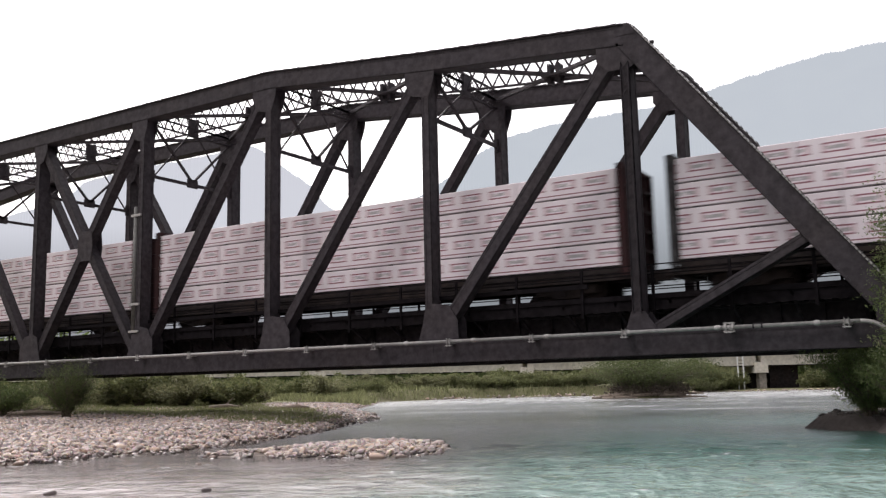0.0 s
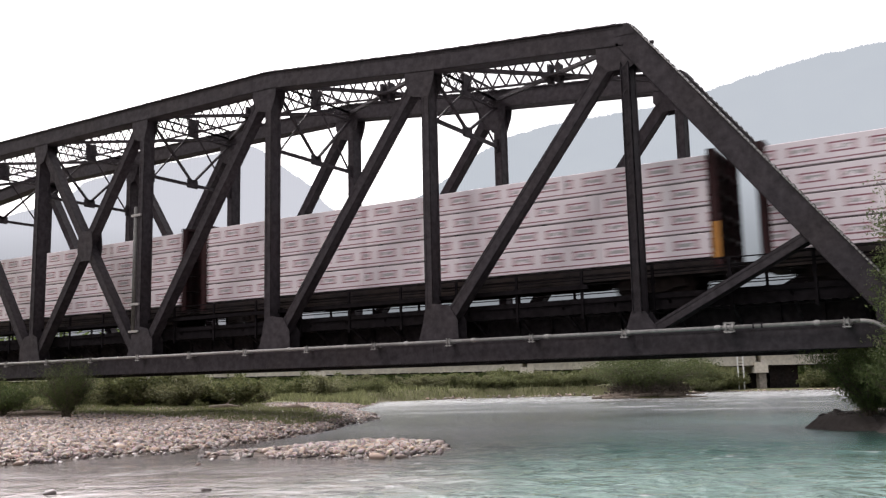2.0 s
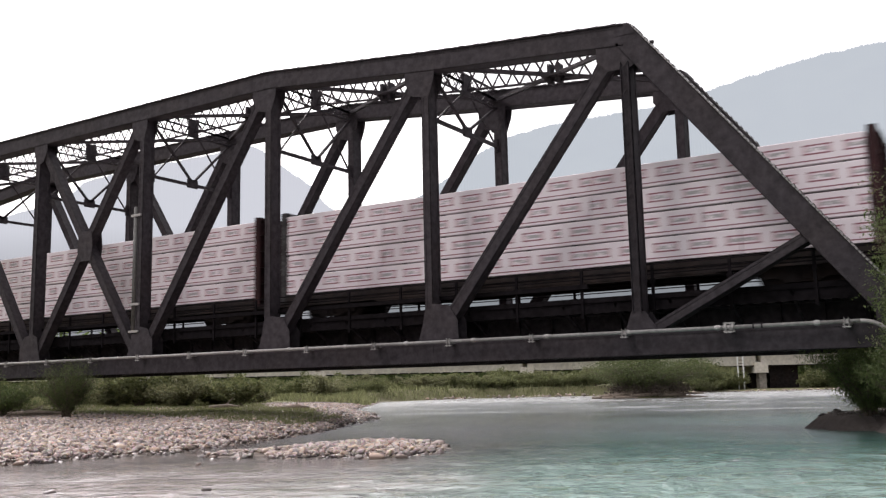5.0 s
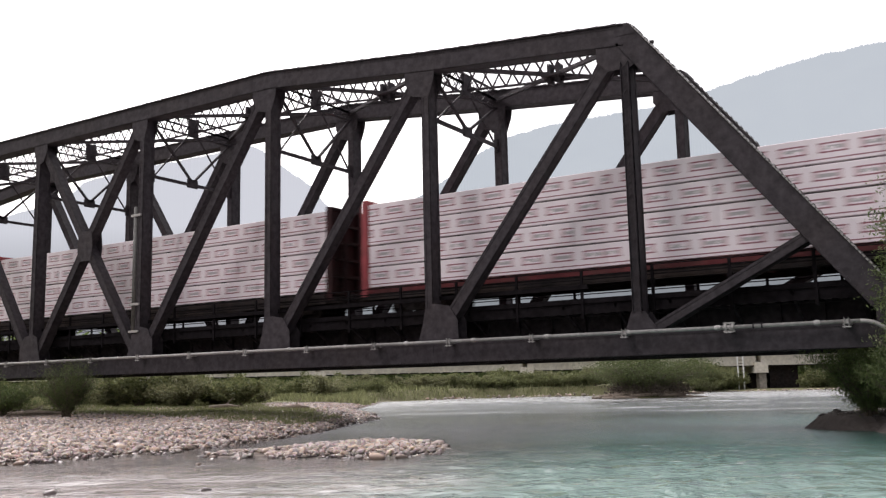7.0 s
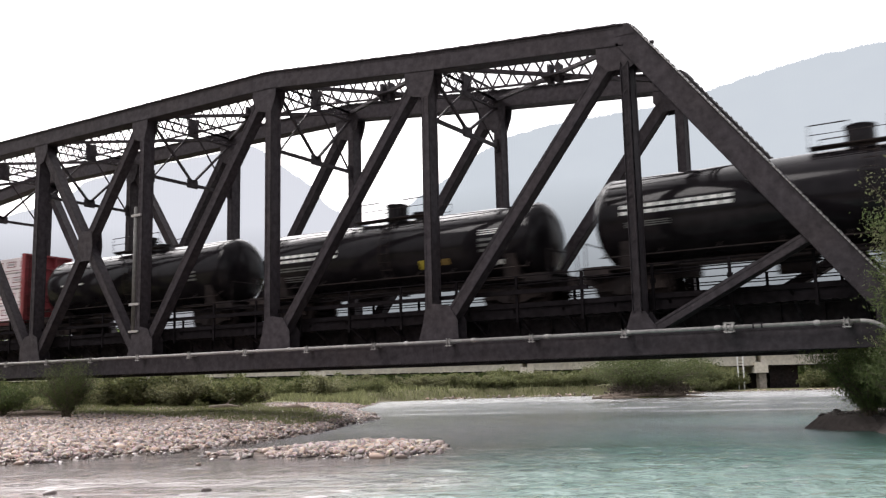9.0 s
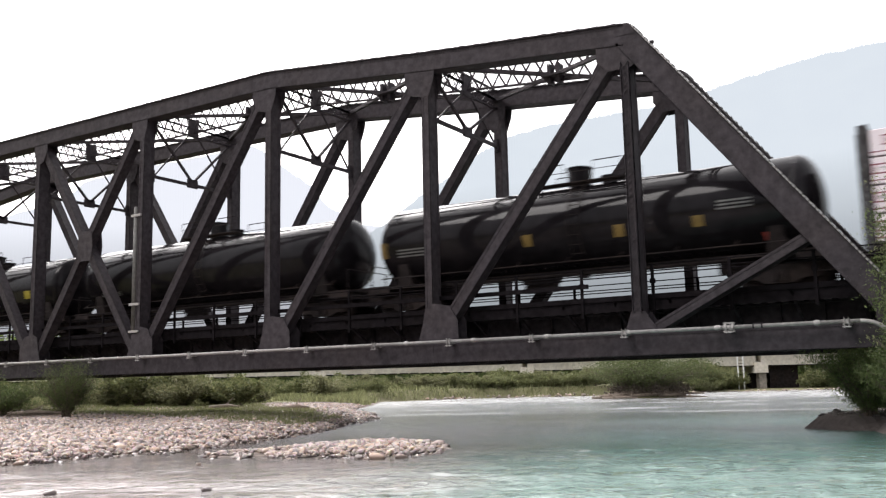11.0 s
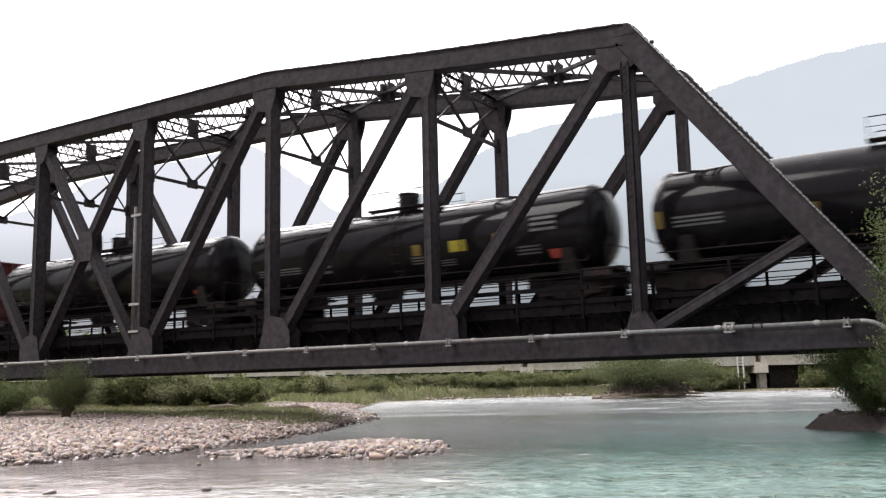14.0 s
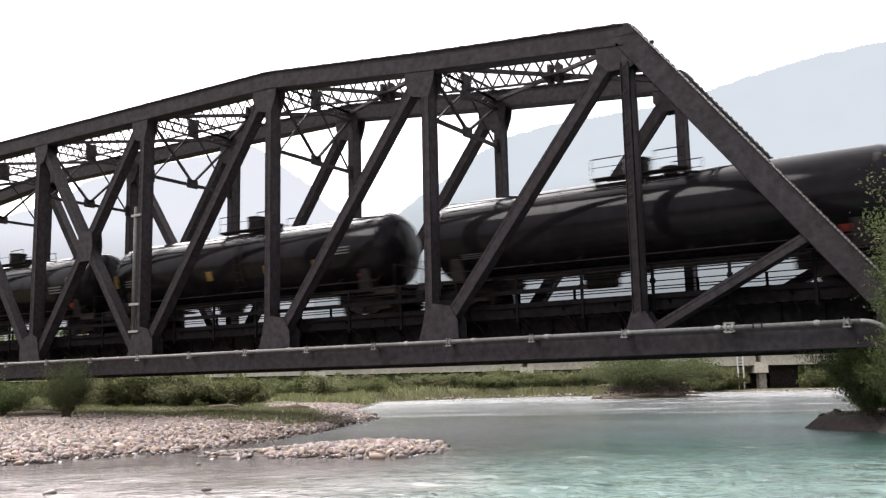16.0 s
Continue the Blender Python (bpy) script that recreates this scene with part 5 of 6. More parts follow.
SMALL, MIDDLE, LONG = 13.25, 13.55, 16.45
plain = "glossy black tank car with top fittings and side rails"
kinds = {
    "pale": (SMALL, [("small_print", FADED, 3.6, 4.6, 2.2, 2.7), ("stencil", WHITEPAINT, -4.9, -3.2, 2.6, 2.66)], plain),
    "white": (MIDDLE, [("lettering", WHITEPAINT, -5.55, -2.3, 2.48, 2.8), ("lettering", FADED, -5.5, -3.6, 2.12, 2.28), ("small_print", FADED, -5.4, -3.8, 1.7, 1.95), ("placard", YELLOW, 1.55, 2.1, 1.7, 2.02), ("placard", AMBER, 2.5, 2.9, 1.78, 2.0),
                      ("small_print", WHITEPAINT, 4.2, 5.3, 2.72, 2.95), ("small_print", FADED, 4.2, 5.3, 2.1, 2.68), ("stencil", WHITEPAINT, 4.3, 4.75, 1.6, 1.76), ("stencil", WHITEPAINT, 4.85, 5.2, 1.62, 1.78)], "black tank car with large white lettering and yellow panels"),
    "long_white": (LONG, [("lettering", WHITEPAINT, -6.95, -3.2, 2.77, 3.1), ("small_print", FADED, -6.8, -5.3, 2.36, 2.56), ("placard", YELLOW, 5.2, 5.7, 2.2, 2.6)], "long black tank car with large white lettering"),
    "yellow": (LONG, [("placard", AMBER, -7.75, -7.45, 2.2, 2.8), ("small_print", FADED, -7.0, -5.5, 2.2, 2.55), ("placard", AMBER, -1.65, -1.3, 2.1, 2.5), ("placard", AMBER, 1.75, 2.1, 2.1, 2.5), ("placard", AMBER, 4.4, 4.75, 2.15, 2.5), ("small_print", FADED, 5.2, 6.3, 2.6, 2.95), ("mark", REDPAINT, 6.5, 6.9, 1.55, 1.8)],
               "long black tank car with several dull amber panels"),
    "dark": (LONG, [("small_print", FADED, -6.6, -5.2, 1.9, 2.1), ("mark", REDPAINT, 6.3, 6.8, 1.6, 1.8)], "long glossy black tank car with faint small markings"),
    "print": (LONG, [("small_print", FADED, -7.3, -5.0, 2.0, 2.3), ("small_print", FADED, -3.9, -3.4, 1.9, 2.5), ("placard", YELLOW, 2.25, 2.95, 2.2, 2.6), ("placard", AMBER, 0.6, 0.95, 2.2, 2.6), ("placard", AMBER, 4.1, 4.5, 2.25, 2.7), ("small_print", FADED, 0.5, 1.1, 1.9, 2.2), ("small_print", FADED, 1.7, 2.4, 1.75, 2.0),
                     ("small_print", FADED, 5.0, 5.9, 1.85, 2.2), ("small_print", FADED, 5.6, 6.6, 2.6, 3.2), ("mark", REDPAINT, 6.2, 6.7, 1.65, 1.95)], "long black tank car with white print and a yellow panel"),
    "warm": (LONG, [("placard", AMBER, -7.8, -7.5, 2.2, 2.75), ("small_print", FADED, -7.2, -5.6, 2.2, 2.6), ("placard", AMBER, -3.2, -2.8, 2.2, 2.5), ("placard", YELLOW, 1.1, 1.4, 2.2, 2.6), ("small_print", FADED, 5.0, 6.0, 2.3, 2.7), ("placard", AMBER, 6.35, 6.75, 2.3, 3.05), ("mark", REDPAINT, 6.1, 6.6, 1.55, 1.8)],
             "long black tank car with amber and yellow panels"),
}
# where each car's load or shell begins along the train, at the start
train = []
LUMBER = [(-47.6, "maroon", "maroon", 0), (-23.4, "maroon", "maroon", 0), (0.9, "maroon", "pale", 0), (24.8, "maroon", "maroon", 1), (48.9, "maroon", "maroon", 0), (72.9, "maroon", "maroon", 0),
          (97.0, "maroon", "pale", 0), (121.7, "maroon", "red", 0), (146.1, "red", "red", 0), (253.7, "brown", "pale", 0)]
PAINTS = {"maroon": MAROON, "red": RED, "brown": BROWN, "pale": STEEL_WORN}
NAMED = {"maroon": "dark maroon", "red": "faded red", "brown": "rust brown"}
for i, (at, body, front, patch) in enumerate(LUMBER):
    train.append((centerbeam_car(i + 3, PAINTS[body], PAINTS[front], NAMED[body], patch), at + HALF))
DOMES = {"pale": -0.25, "white": -0.3, "long_white": 0.35, "dark": -0.15, "print": -0.5, "warm": 0.0, "yellow": 0.0}
GIRTHS = {"pale": (1.46, 2.62), "white": (1.39, 2.5)}
protos = {}
for at, kind in ((170.1, "pale"), (184.87, "white"), (200.1, "long_white"), (217.9, "dark"), (235.8, "yellow"), (277.9, "dark"), (295.7, "print"), (313.6, "warm"), (331.4, "yellow"), (349.4, "dark")):
    length = kinds[kind][0]
    if kind in protos:
        car = copy_thing(protos[kind], pose(0, 0, 0))
    else:
        car = protos[kind] = tank_car(*kinds[kind], DOMES[kind], *GIRTHS.get(kind, (1.52, 2.76)))
    train.append((car, at + length / 2))


# ---------------------------------------------------------------- highway bridge and gauge behind
FWD, RIGHT = Vector((-0.528, 0.849, 0)), Vector((0.849, 0.528, 0))
BACK = Vector((9.83, -27.33, 0))


def behind(depth, across, z=0.0):
    v = BACK + FWD * depth + RIGHT * across
    return Vector((v.x, v.y, z))


def oriented(bm, depth, depth2, across0, across1, z0, z1):
    ring = [behind(depth, across0), behind(depth, across1), behind(depth2, across1), behind(depth2, across0)]
    hexa(bm, [(p.x, p.y, z0) for p in ring], [(p.x, p.y, z1) for p in ring])


road = tagged(new("road_bridge"), "pale concrete girder road bridge on dark piers", "bridge")
joints = [-60, -38, -15.5, 9.6, 37.9, 62]
for a, b in zip(joints, joints[1:]):
    bm = bmesh.new()
    oriented(bm, 112, 113, a + 0.3, b - 0.3, 2.95, 4.5)
    part("girder", bm, CONCRETE, road)
    # dark blocks stand in for the broken shadow line below the girder
    bm = bmesh.new()
    x = a + 0.8
    while x < b - 1.4:
        oriented(bm, 112.1, 112.9, x, x + 0.95, 2.82, 2.948)
        x += 1.3
    part("shadow_strip", bm, UNDER, road, "dark blocks in place of the girder's broken shadow line")
    bm = bmesh.new()
    oriented(bm, 111.4, 120.6, a + 0.05, b - 0.05, 4.5, 4.85)
    oriented(bm, 111.4, 111.7, a + 0.05, b - 0.05, 4.85, 5.6)
    oriented(bm, 119.0, 120.0, a + 0.1, b - 0.1, 2.95, 4.5)
    part("deck", bm, CONCRETE, road)
for x in joints[1:-1]:
    bm = bmesh.new()
    oriented(bm, 111.6, 117.0, x - 0.6, x + 1.0, 2.05, 2.81)
    oriented(bm, 111.6, 111.99, x - 0.6, x + 1.0, 2.81, 3.35)
    part("pier_cap", bm, CONCRETE, road)
    bm = bmesh.new()
    oriented(bm, 111.9, 113.0, x - 0.05, x + 0.8, -1.5, 2.05)
    part("column", bm, SHADED_CONCRETE, road, "concrete column coloured for the shade under the road deck")
    # the rear column is darker still, its shade put into the colour
    bm = bmesh.new()
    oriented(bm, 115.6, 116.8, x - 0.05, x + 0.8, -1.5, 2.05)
    part("column", bm, UNDER, road, "rear column darkened for the shade under the road deck")
bm = bmesh.new()
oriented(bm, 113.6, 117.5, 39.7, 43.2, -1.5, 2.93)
part("wall_pier", bm, UNDER, road, "dark wall pier")

gauge = tagged(new("river_gauge"), "white twin-post river gauge ladder standing at the shore", "river gauge")
for k in (0, 0.64):
    bm = bmesh.new()
    p = behind(108, 34.1 + k)
    rod(bm, (p.x, p.y, -0.3), (p.x, p.y, 4.6), 0.08, 8)
    part("post", bm, WHITEPAINT, gauge)
for i in range(10):
    bm = bmesh.new()
    p, q = behind(108, 34.1), behind(108, 34.74)
    bar(bm, (p.x, p.y, 0.2 + i * 0.42), (q.x, q.y, 0.2 + i * 0.42), 0.06, 0.06)
    part("rung", bm, UNDER, gauge)


# ---------------------------------------------------------------- plants
def leaf_cloud(name, centres, spread, count, size, mat, seed, droop=0.3, parent=None, slim=0.2):
    """Many small folded leaves scattered round the tips of twigs."""
    g = np.random.default_rng(seed)
    c = np.asarray(centres, float)
    base = c[g.integers(0, len(c), count)] + g.normal(0, 1, (count, 3)) * np.array(spread)
    d = g.normal(0, 1, (count, 3))
    d[:, 2] = d[:, 2] * 0.6 + droop
    d /= np.linalg.norm(d, axis=1, keepdims=True)
    s = np.cross(d, g.normal(0, 1, (count, 3)))
    s /= np.linalg.norm(s, axis=1, keepdims=True) + 1e-9
    nrm = np.cross(d, s)
    ln = size * g.uniform(0.6, 1.4, (count, 1))
    w = ln * slim
    v = np.stack([base, base + d * ln * 0.5 + s * w + nrm * w * 0.4, base + d * ln, base + d * ln * 0.5 - s * w + nrm * w * 0.4], 1).reshape(-1, 3)
    i = np.arange(count)[:, None] * 4
    f = np.concatenate([i + np.array([[0, 1, 2]]), i + np.array([[0, 2, 3]])], 0)
    me = bpy.data.meshes.new(name)
    me.from_pydata(v.tolist(), [], f.tolist())
    me.materials.append(mat)
    ob = new(name, me)
    ob.parent = parent
    return ob


def shrub(seed, height, spread, stems, leaves, size, mat, label, name="shrub", category="shrub", bare=0.25, upright=0.0, twig=0.13, fuzz=0.055, slim=0.2, droop=0.3):
    """Several tapered stems from one root, forking into twigs, with leaves round them."""
    g = random.Random(seed)
    root = tagged(new(name), label, category)
    bm, tips = bmesh.new(), []
    for _ in range(stems):
        a = g.uniform(0, math.tau)
        out = spread * math.sqrt(g.random()) * (1 - upright)
        top = Vector((math.cos(a) * out, math.sin(a) * out, height * g.uniform(0.55, 1.0) * (1 - 0.35 * out / spread)))
        p, r = Vector((top.x * 0.12, top.y * 0.12, -0.1)), 0.012 + 0.008 * height
        for k in range(1, 6):
            q = Vector((top.x * (k / 5) ** 1.3, top.y * (k / 5) ** 1.3, top.z * k / 5)) + Vector((g.gauss(0, 0.04), g.gauss(0, 0.04), 0)) * height * 0.3
            rod(bm, p, q, r, 5, r * 0.75, False)
            if k / 5 > bare:
                tips.append(tuple(q))
                for _ in range(2):
                    t = q + Vector((g.gauss(0, twig), g.gauss(0, twig), g.uniform(0.0, 0.16))) * max(height, spread) * 0.8
                    rod(bm, q, t, r * 0.45, 4, r * 0.15, False)
                    tips.append(tuple(t))
                    tips.append(tuple(q.lerp(t, 0.6)))
            p, r = q, r * 0.75
    part("stem", bm, BARK, root)
    leaf_cloud("foliage", tips, (fuzz * max(height, spread),) * 3, leaves, size, mat, seed, droop, root, slim)
    return root


def at_ground(x, y, dz=0.0, turn=0.0, scale=1.0):
    z = float(ground_height(np.array([float(x)]), np.array([float(y)]))[0])
    return pose(x, y, z + dz, 0, 0, turn) @ Matrix.Scale(scale, 4)

right_bush = shrub(11, 2.6, 1.35, 80, 30000, 0.13, LEAF, "dense upright green willow bush on the bank beside the bridge end", "willow_bush", bare=0.1, fuzz=0.05, slim=0.085, droop=1.1)
right_bush.matrix_basis = at_ground(7.75, -0.7)
edge_bush = shrub(12, 2.4, 1.55, 110, 38000, 0.12, LEAF, "feathery green willow bush leaning over the water", "willow_bush", bare=0.1, slim=0.085, droop=0.8)
edge_bush.matrix_basis = at_ground(6.0, 2.1)
sapling = shrub(13, 7.5, 0.5, 6, 3600, 0.085, LEAF_PALE, "tall slender willow sapling with sparse pale leaves", "sapling", "tree", 0.35, twig=0.045, fuzz=0.02)
p = behind(22.8, 11.42)
sapling.matrix_basis = at_ground(p.x, p.y)
young = shrub(15, 6.1, 0.6, 12, 12000, 0.09, LEAF, "young bright green willow with a leafy crown", "young_willow", "tree", 0.5, twig=0.06, fuzz=0.03)
p = behind(23.1, 11.9)
young.matrix_basis = at_ground(p.x, p.y)
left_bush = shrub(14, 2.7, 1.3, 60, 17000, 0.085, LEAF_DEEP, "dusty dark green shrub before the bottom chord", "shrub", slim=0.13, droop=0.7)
left_bush.matrix_basis = at_ground(-25.9, -1.5)
low_bush = shrub(16, 1.9, 2.0, 44, 12000, 0.085, LEAF, "low green shrub at the edge of the meadow", "shrub")
p = behind(43, -20.6)
low_bush.matrix_basis = at_ground(p.x, p.y)

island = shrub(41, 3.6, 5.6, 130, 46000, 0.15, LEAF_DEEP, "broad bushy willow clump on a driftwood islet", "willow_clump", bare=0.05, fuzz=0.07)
p = behind(81, 17.6)
island.matrix_basis = at_ground(p.x, p.y)
r = np.random.default_rng(43)
low = [(3.6 * math.cos(a) * q, 3.0 * math.sin(a) * q, 0.15 + 1.0 * (1 - q)) for a, q in zip(r.uniform(0, math.tau, 240), r.random(240) ** 0.5)]
leaf_cloud("dead_brush", low, (0.3, 0.3, 0.22), 5000, 0.22, BRUSH, 44, parent=island)
bank_a = shrub(21, 1.9, 1.9, 11, 2250, 0.255, LEAF_BANK, "green riverside willow thicket", "willow_thicket", "shrub")
bank_b = shrub(22, 1.9, 2.6, 12, 2500, 0.245, LEAF_DRY, "dry olive-brown riverside willow thicket", "willow_thicket", "shrub")
bank_c = shrub(23, 2.4, 1.7, 11, 2250, 0.255, LEAF_BANK, "tall green riverside willow thicket", "willow_thicket", "shrub")
g = random.Random(5)
spots, low_spots = [], []
for k in range(46):
    depth, slope = g.uniform(66, 106), g.uniform(-0.508, 0.139)
    p = behind(depth, slope * depth)
    if float(river_distance(np.array([p.x]), np.array([p.y]))[0]) > 4:
        spots.append((p.x, p.y))
for k in range(80):
    depth, slope = g.uniform(84, 110), -0.22 + 0.36 * (k + g.random()) / 80
    p = behind(depth, slope * depth)
    if float(river_distance(np.array([p.x]), np.array([p.y]))[0]) > 2.5:
        low_spots.append((p.x, p.y))
for k in range(54):
    slope = -0.03 + 0.24 * (k + g.random()) / 54
    low_spots.append(tuple(behind(97.5 + g.uniform(0, 5), slope * 98.5))[:2])
tall_spots = []
for k in range(17):
    slope = 0.262 + 0.07 * (k + g.random()) / 17 if k < 11 else 0.39 + 0.05 * (k - 11 + g.random()) / 6
    depth = g.uniform(105.5, 109.5) if k < 11 else g.uniform(106, 110)
    tall_spots.append(tuple(behind(depth, slope * depth))[:2])
for slope, depth in ((0.268, 102.8), (0.274, 103.4), (0.28, 103.2), (0.286, 104.2), (0.292, 104.4)):
    low_spots.append(tuple(behind(depth, slope * depth))[:2])
for slope, depth in ((0.1547, 104), (0.2885, 111), (0.3083, 112.5), (0.2947, 122), (0.3181, 124), (0.3366, 121), (0.3983, 117)):
    p = behind(depth, slope * depth)
    spots.append((p.x, p.y))
for k in range(44):
    p = behind(g.uniform(48, 66), g.uniform(-0.508, -0.138) * 56)
    if float(river_distance(np.array([p.x]), np.array([p.y]))[0]) > 5 and not -2.5 < p.y < 11:
        spots.append((p.x, p.y))
# woods behind the road bridge, seen under its girders
r = np.random.default_rng(31)
crowns = []
for k in range(640):
    p = behind(r.uniform(128, 175), r.uniform(-85, 90))
    if float(river_distance(np.array([p.x]), np.array([p.y]))[0]) > 4:
        crowns.append((p.x, p.y, 0.9 + r.uniform(0.5, 7.6)))
woods = leaf_cloud("far_woods", crowns, (1.4, 1.4, 1.0), 64000, 1.3, LEAF, 32)
tagged(woods, "green riverside trees massed beyond the road bridge", "trees", kind="stuff")
first = {id(q): True for q in (bank_a, bank_b, bank_c)}
for k, (x, y) in enumerate(spots):
    proto = (bank_a, bank_b, bank_c, bank_b)[k % 4]
    m = at_ground(x, y, 0, g.uniform(0, 360), g.uniform(0.75, 1.3))
    if first.pop(id(proto), None):
        proto.matrix_basis = m
    else:
        q = copy_thing(proto, m)
        q.matrix_basis = m
for k, (x, y) in enumerate(low_spots):
    m = at_ground(x, y, 0, g.uniform(0, 360), g.uniform(0.42, 0.84))
    q = copy_thing((bank_a, bank_c, bank_a, bank_b)[k % 4], m)
    q.matrix_basis = m
for k, (x, y) in enumerate(tall_spots):
    m = at_ground(x, y, -0.1, g.uniform(0, 360), g.uniform(0.95, 1.35))
    q = copy_thing((bank_c, bank_a)[k % 2], m)
    q.matrix_basis = m
for q in (bank_a, bank_b, bank_c):
    tagged(q, group="riverside thickets")


def grass(name, count, area, seed, label, hmin, hmax, w):
    """Blades of meadow grass over the upper bank."""
    r = np.random.default_rng(seed)
    depth = area[0] + (area[1] - area[0]) * r.random(count) ** 1.2
    across = (area[2] + (area[3] - area[2]) * r.random(count)) * depth
    x = BACK.x + FWD.x * depth + RIGHT.x * across
    y = BACK.y + FWD.y * depth + RIGHT.y * across
    d = river_distance(x, y)
    clump = np.sin(x * 1.7 + 2 * np.sin(y * 0.9)) + np.sin(y * 1.3 + x * 0.4)
    z = ground_height(x, y)
    keep = np.where(y > 30, (d > 0.1) & (z > 0.06), (d > 0.8) & (meadow_cover(x, y) > 0.5 + 0.22 * clump)) & (clump > -1.85) & ((x < -21) | (y < 60) | (d > 7)) & ((across / depth < 0.16) | (depth > 119))
    x, y, z = x[keep], y[keep], z[keep]
    k = len(x)
    h = r.uniform(hmin, hmax, k)
    a = r.uniform(0, math.tau, k)
    lean = r.normal(0, 0.3, (k, 2)) * h[:, None]
    b0 = np.stack([x - np.cos(a) * w, y - np.sin(a) * w, z - 0.02], 1)
    b1 = np.stack([x + np.cos(a) * w, y + np.sin(a) * w, z - 0.02], 1)
    tip = np.stack([x + lean[:, 0], y + lean[:, 1], z + h], 1)
    v = np.stack([b0, b1, tip], 1).reshape(-1, 3)
    me = bpy.data.meshes.new(name)
    me.from_pydata(v.tolist(), [], (np.arange(k)[:, None] * 3 + np.arange(3)[None]).tolist())
    me.materials.append(GRASS)
    tagged(new(name, me), label, "grass", kind="stuff")


grass("bank_grass", 120000, (26, 75, -0.5, 0.05), 3, "uneven green meadow grass on the river bank", 0.05, 0.24, 0.02)
grass("far_grass", 90000, (65, 125, -0.5, 0.45), 4, "green grass along the far bank", 0.2, 0.62, 0.06)

# ---------------------------------------------------------------- stones of the gravel bar
STONES = []
for k in range(12):
    bm = bmesh.new()
    bmesh.ops.create_icosphere(bm, subdivisions=2 if k < 4 else 1, radius=1.0)
    shape = random.Random(200 + k)
    wide, flat = shape.uniform(0.62, 0.92), shape.uniform(0.34, 0.58)
    facets = [(Vector((shape.gauss(0, 1), shape.gauss(0, 1), shape.gauss(0, 1))).normalized(), shape.uniform(0.55, 0.85)) for _ in range(5)]
    for v in bm.verts:
        f = 1 + 0.3 * noise.noise(v.co * 0.9 + Vector((k * 7.1, 0, 0))) + 0.14 * noise.noise(v.co * 2.3 + Vector((0, k * 3.3, 0)))
        p = v.co * f
        for way, cut in facets:
            over = p.dot(way) - cut
            if over > 0:
                p = p - way * over * 0.75
        v.co = Vector((p.x, p.y * wide, p.z * flat))
    me = bpy.data.meshes.new("stone")
    bm.to_mesh(me)
    bm.free()
    me.materials.append(STONE)
    for p in me.polygons:
        p.use_smooth = k < 4
    STONES.append(me)


def scatter(count, seed, lo, hi, rule):
    r = np.random.default_rng(seed)
    depth = lo + (hi - lo) * r.random(count) ** 1.3
    across = r.uniform(-0.52, 0.06, count) * depth
    x, y = BACK.x + FWD.x * depth + RIGHT.x * across, BACK.y + FWD.y * depth + RIGHT.y * across
    d = river_distance(x, y)
    keep = rule(d, x, y)
    return x[keep], y[keep], d[keep], r


stone_coords = [(np.array([v.co[:] for v in me.vertices]), np.array([p.vertices[:] for p in me.polygons])) for me in STONES]


def stone_field(name, x, y, sizes, r, label, sink=0.12):
    vs, fs, base = [], [], 0
    z = ground_height(x, y)
    for i in range(len(x)):
        v, f = stone_coords[4 + i % 8]
        a, s = r.uniform(0, math.tau), sizes[i]
        c, q = math.cos(a), math.sin(a)
        tip, lean = r.normal(0, 0.28, 2)
        rot = np.array([[c, -q, 0], [q, c, 0], [0, 0, 1]]) @ np.array([[1, 0, tip], [0, 1, lean], [-tip, -lean, 1]])
        vs.append(v @ rot.T * s + np.array([x[i], y[i], z[i] + s * (0.5 - sink)]))
        fs.append(f + base)
        base += len(v)
    me = bpy.data.meshes.new(name)
    me.from_pydata(np.concatenate(vs).tolist(), [], np.concatenate(fs).tolist())
    me.materials.append(STONE)
    return tagged(new(name, me), label, "stones", kind="stuff")


x, y, d, r = scatter(110000, 8, 14, 70, lambda d, x, y: (d > -0.3) & (y < 36) & ((meadow_cover(x, y) < 0.6) | (d < 0.95) | ((y < 14) & (np.sin(x * 37.7 + y * 11.3) * np.sin(y * 29.1 - x * 7.7) > 0.3))) & ((d > 0.0) | (np.sin(x * 5.1) * np.sin(y * 4.3) > -0.2)) & ((x < -8.0) | (y > -4.6) | (x > -4.4) | (np.sin(x * 4.1 + 2 * np.sin(y * 2.3)) * np.sin(y * 5.3) > -0.15)))
gravel = stone_field("gravel", x, y, 0.032 + 0.1 * r.random(len(x)) ** 2.8, r, "pinkish grey river cobbles covering the gravel bar")
x, y, d, r = scatter(2600, 9, 15, 27, lambda d, x, y: (d > -0.1) & (meadow_cover(x, y) < 0.5))
for i in range(min(290, len(x))):
    s = 0.08 + 0.09 * r.random() ** 1.9
    z = float(ground_height(x[i:i + 1], y[i:i + 1])[0])
    part("stone", STONES[i % 4], None, gravel, m=pose(x[i], y[i], z + s * 0.28, r.uniform(-12, 12), r.uniform(-12, 12), r.uniform(0, 360)) @ Matrix.Scale(s, 4))

# pale stones along the far waterline
r = np.random.default_rng(51)
depth, slope = r.uniform(92, 106, 9000), r.uniform(-0.05, 0.44, 9000)
x, y = BACK.x + FWD.x * depth + RIGHT.x * slope * depth, BACK.y + FWD.y * depth + RIGHT.y * slope * depth
d = river_distance(x, y)
keep = (d > -0.7) & (d < 0.5)
x, y = x[keep], y[keep]
stone_field("shore_stones", x, y, 0.06 + 0.2 * r.random(len(x)) ** 3, r, "pale stones strewn along the far waterline")

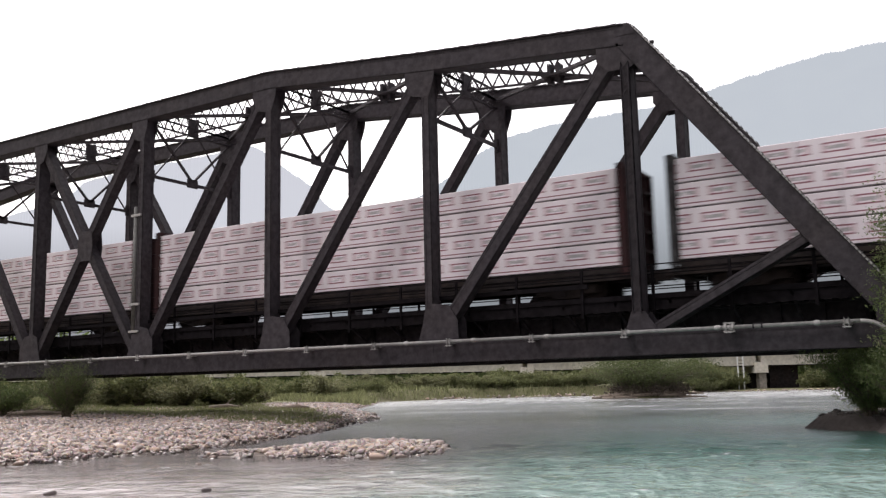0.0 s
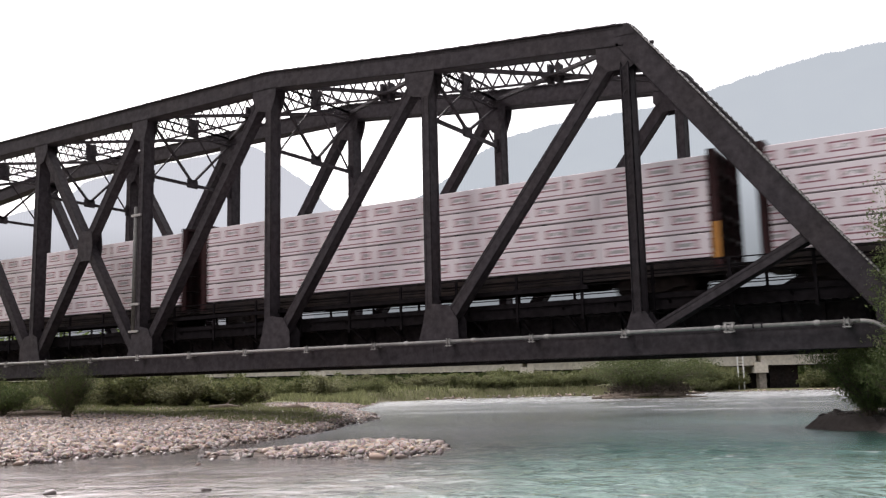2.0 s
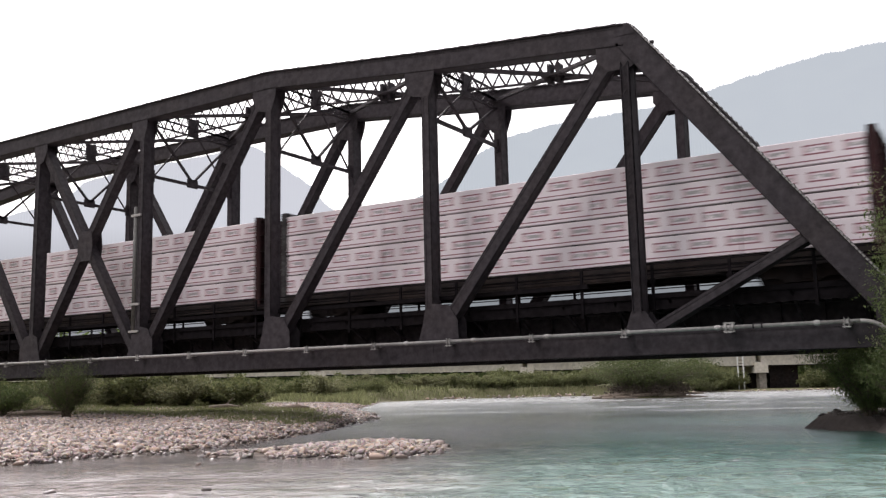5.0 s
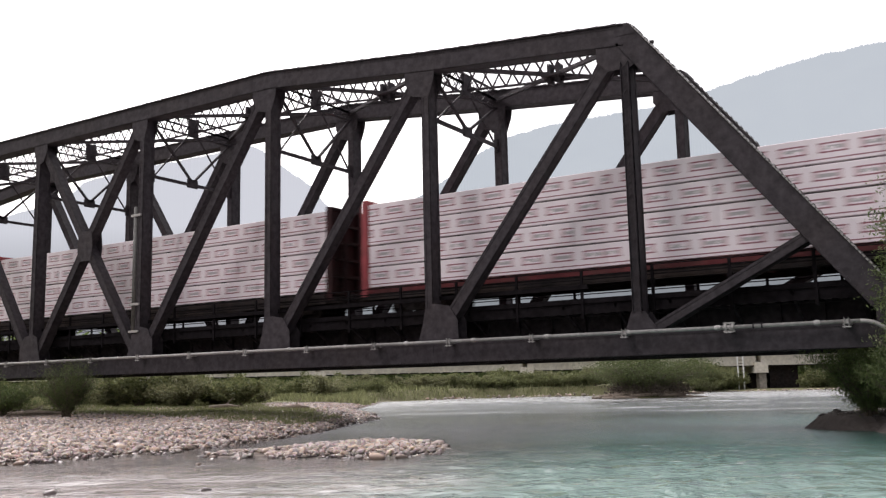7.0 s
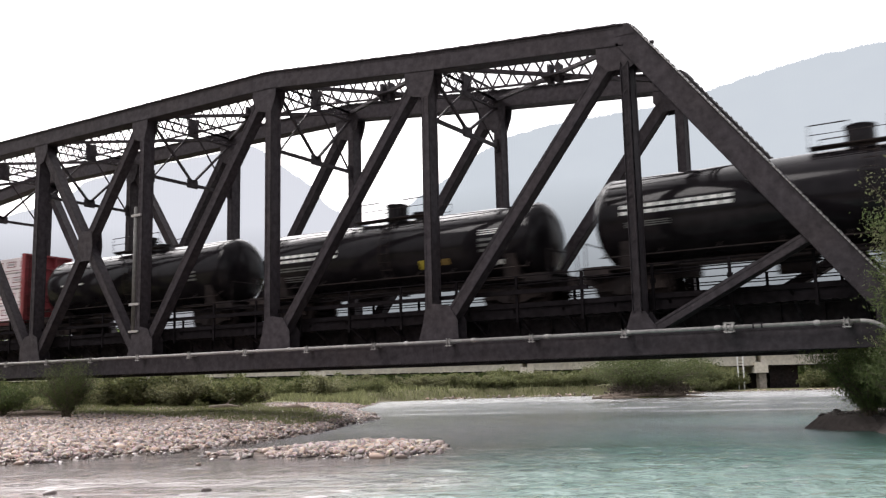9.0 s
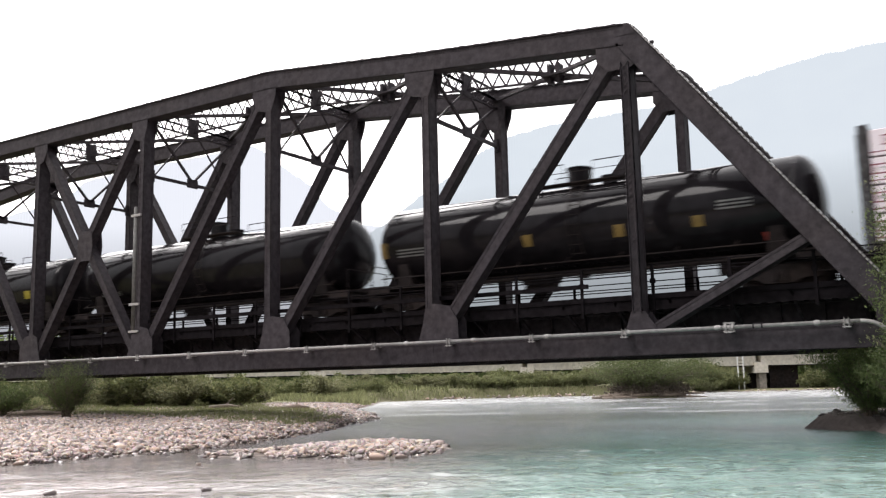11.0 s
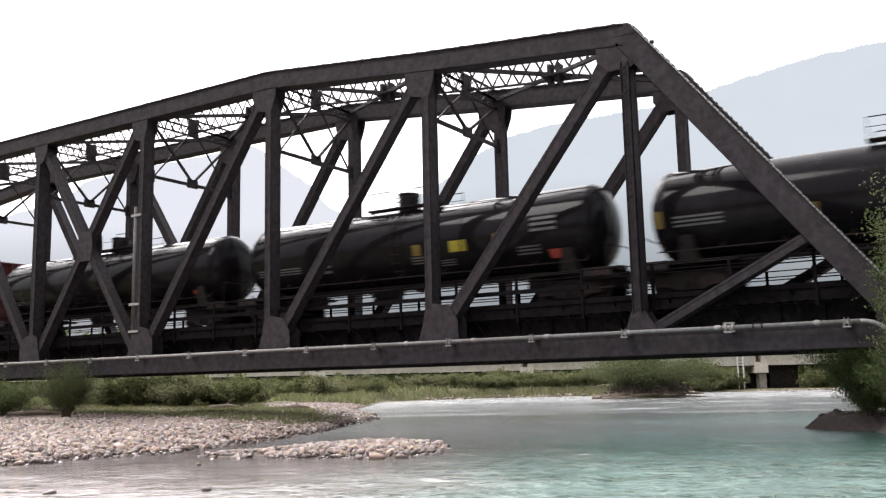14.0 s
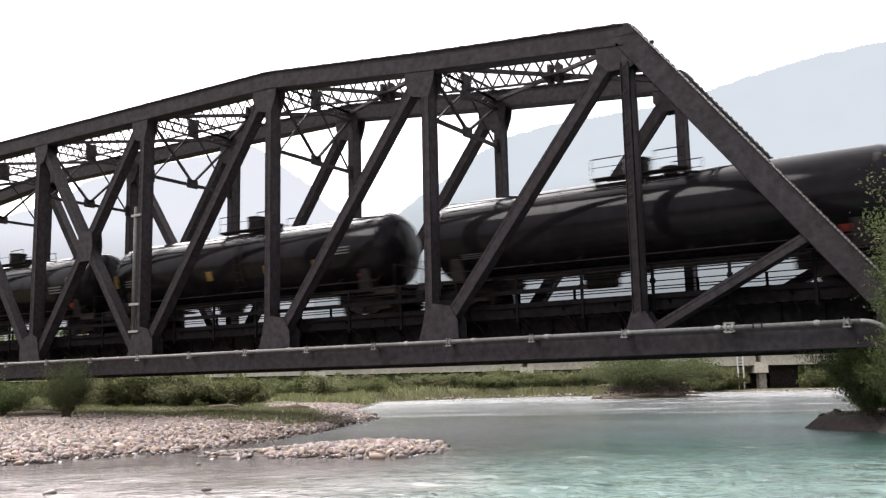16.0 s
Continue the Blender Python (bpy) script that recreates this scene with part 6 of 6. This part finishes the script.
# a few rocks that break the shallow water
for x, y, size in ((-1.3, -16.7, 0.1), (-3.4, -18.0, 0.13), (-5.2, -13.2, 0.09), (0.4, -17.4, 0.07), (-2.3, -10.75, 0.24), (-2.75, -10.8, 0.16), (-1.9, -10.4, 0.17), (-3.5, -6.2, 0.15)):
    rock = part("rock", STONES[1], None, None, m=pose(x, y, size * 0.22, 4, -6, x * 77) @ Matrix.Scale(size, 4))
    tagged(rock, "wet river rock breaking the shallow water", "rock", "rocks in the shallows")

# clods and stones of the undercut right bank
MUD = material("wet_bank_mud", (0.14, 0.12, 0.113), 0.75, 0, 0.4, 7, 0.5, (0.05, 0.043, 0.04), 2.0, 0.8, 0.3)
CLODS = []
for k in range(4):
    me = STONES[k].copy()
    me.materials.clear()
    me.materials.append(MUD)
    CLODS.append(me)
lump = random.Random(61)
for k in range(48):
    f = lump.random()
    x, y = 4.15 + 2.6 * f + abs(lump.gauss(0, 0.2)), 3.1 - 1.75 * f + abs(lump.gauss(0, 0.35))
    size = lump.uniform(0.04, 0.13)
    clod = part("bank_rock", CLODS[k % 4], None, None)
    clod.matrix_basis = at_ground(x, y, 0, lump.uniform(0, 360), size)
    tagged(clod, "dark muddy rock at the foot of the bank", "rock", "rocks of the bank")

# driftwood on the island and the bar
drift = random.Random(77)
heap = []
for k in range(16):
    p = behind(drift.uniform(78.6, 80.2), drift.uniform(14.2, 20.6))
    heap.append((p.x, p.y, drift.uniform(0, 65), drift.uniform(1.8, 4.0)))
for x, y, turn, ln in heap + list(((-24.5, 66.5, 20, 7), (-22.5, 67.5, -12, 5.5), (-20.8, 69, 35, 4), (-28.2, 10.3, 25, 1.8), (-24.2, 11.6, 38, 1.6), (-30.9, 0.0, 30, 4.2))):
    bm = bmesh.new()
    rod(bm, (-ln / 2, 0, 0.05), (ln * 0.1, 0.1, 0.16), 0.14, 8, 0.11)
    rod(bm, (ln * 0.1, 0.1, 0.16), (ln / 2, -0.1, 0.1), 0.11, 8, 0.05)
    rod(bm, (0, 0.05, 0.15), (ln * 0.2, 0.3, 0.6), 0.05, 6, 0.02)
    log = part("driftwood_log", bm, DRIFT, None)
    log.matrix_basis = at_ground(x, y, 0.05, turn)
    tagged(log, "bleached driftwood log lying on the shore", "driftwood", "driftwood on the banks")


# ---------------------------------------------------------------- what moves
def travelled(t):
    """How far the train has gone, in metres, at t seconds."""
    return 22.6 * t - 0.013 * t * t


def motions():
    times = [k * 0.5 for k in range(33)]
    for car, at in train:
        walk(car, [(t, pose(at - travelled(t), CENTRE, RAIL)) for t in times])
    walk(water, [(t, pose(0.12 * (t - 8), -0.3 * (t - 8), 0)) for t in times])
    for tree, much in ((sapling, 1.0), (young, 0.6)):
        home = tree.matrix_basis.copy()
        walk(tree, [(t, home @ pose(0, 0, 0, 0.8 * much * math.sin(t * 1.7), much * (-1.2 + 1.2 * math.sin(t * 1.1 + 0.5)), 0)) for t in times])


motions()
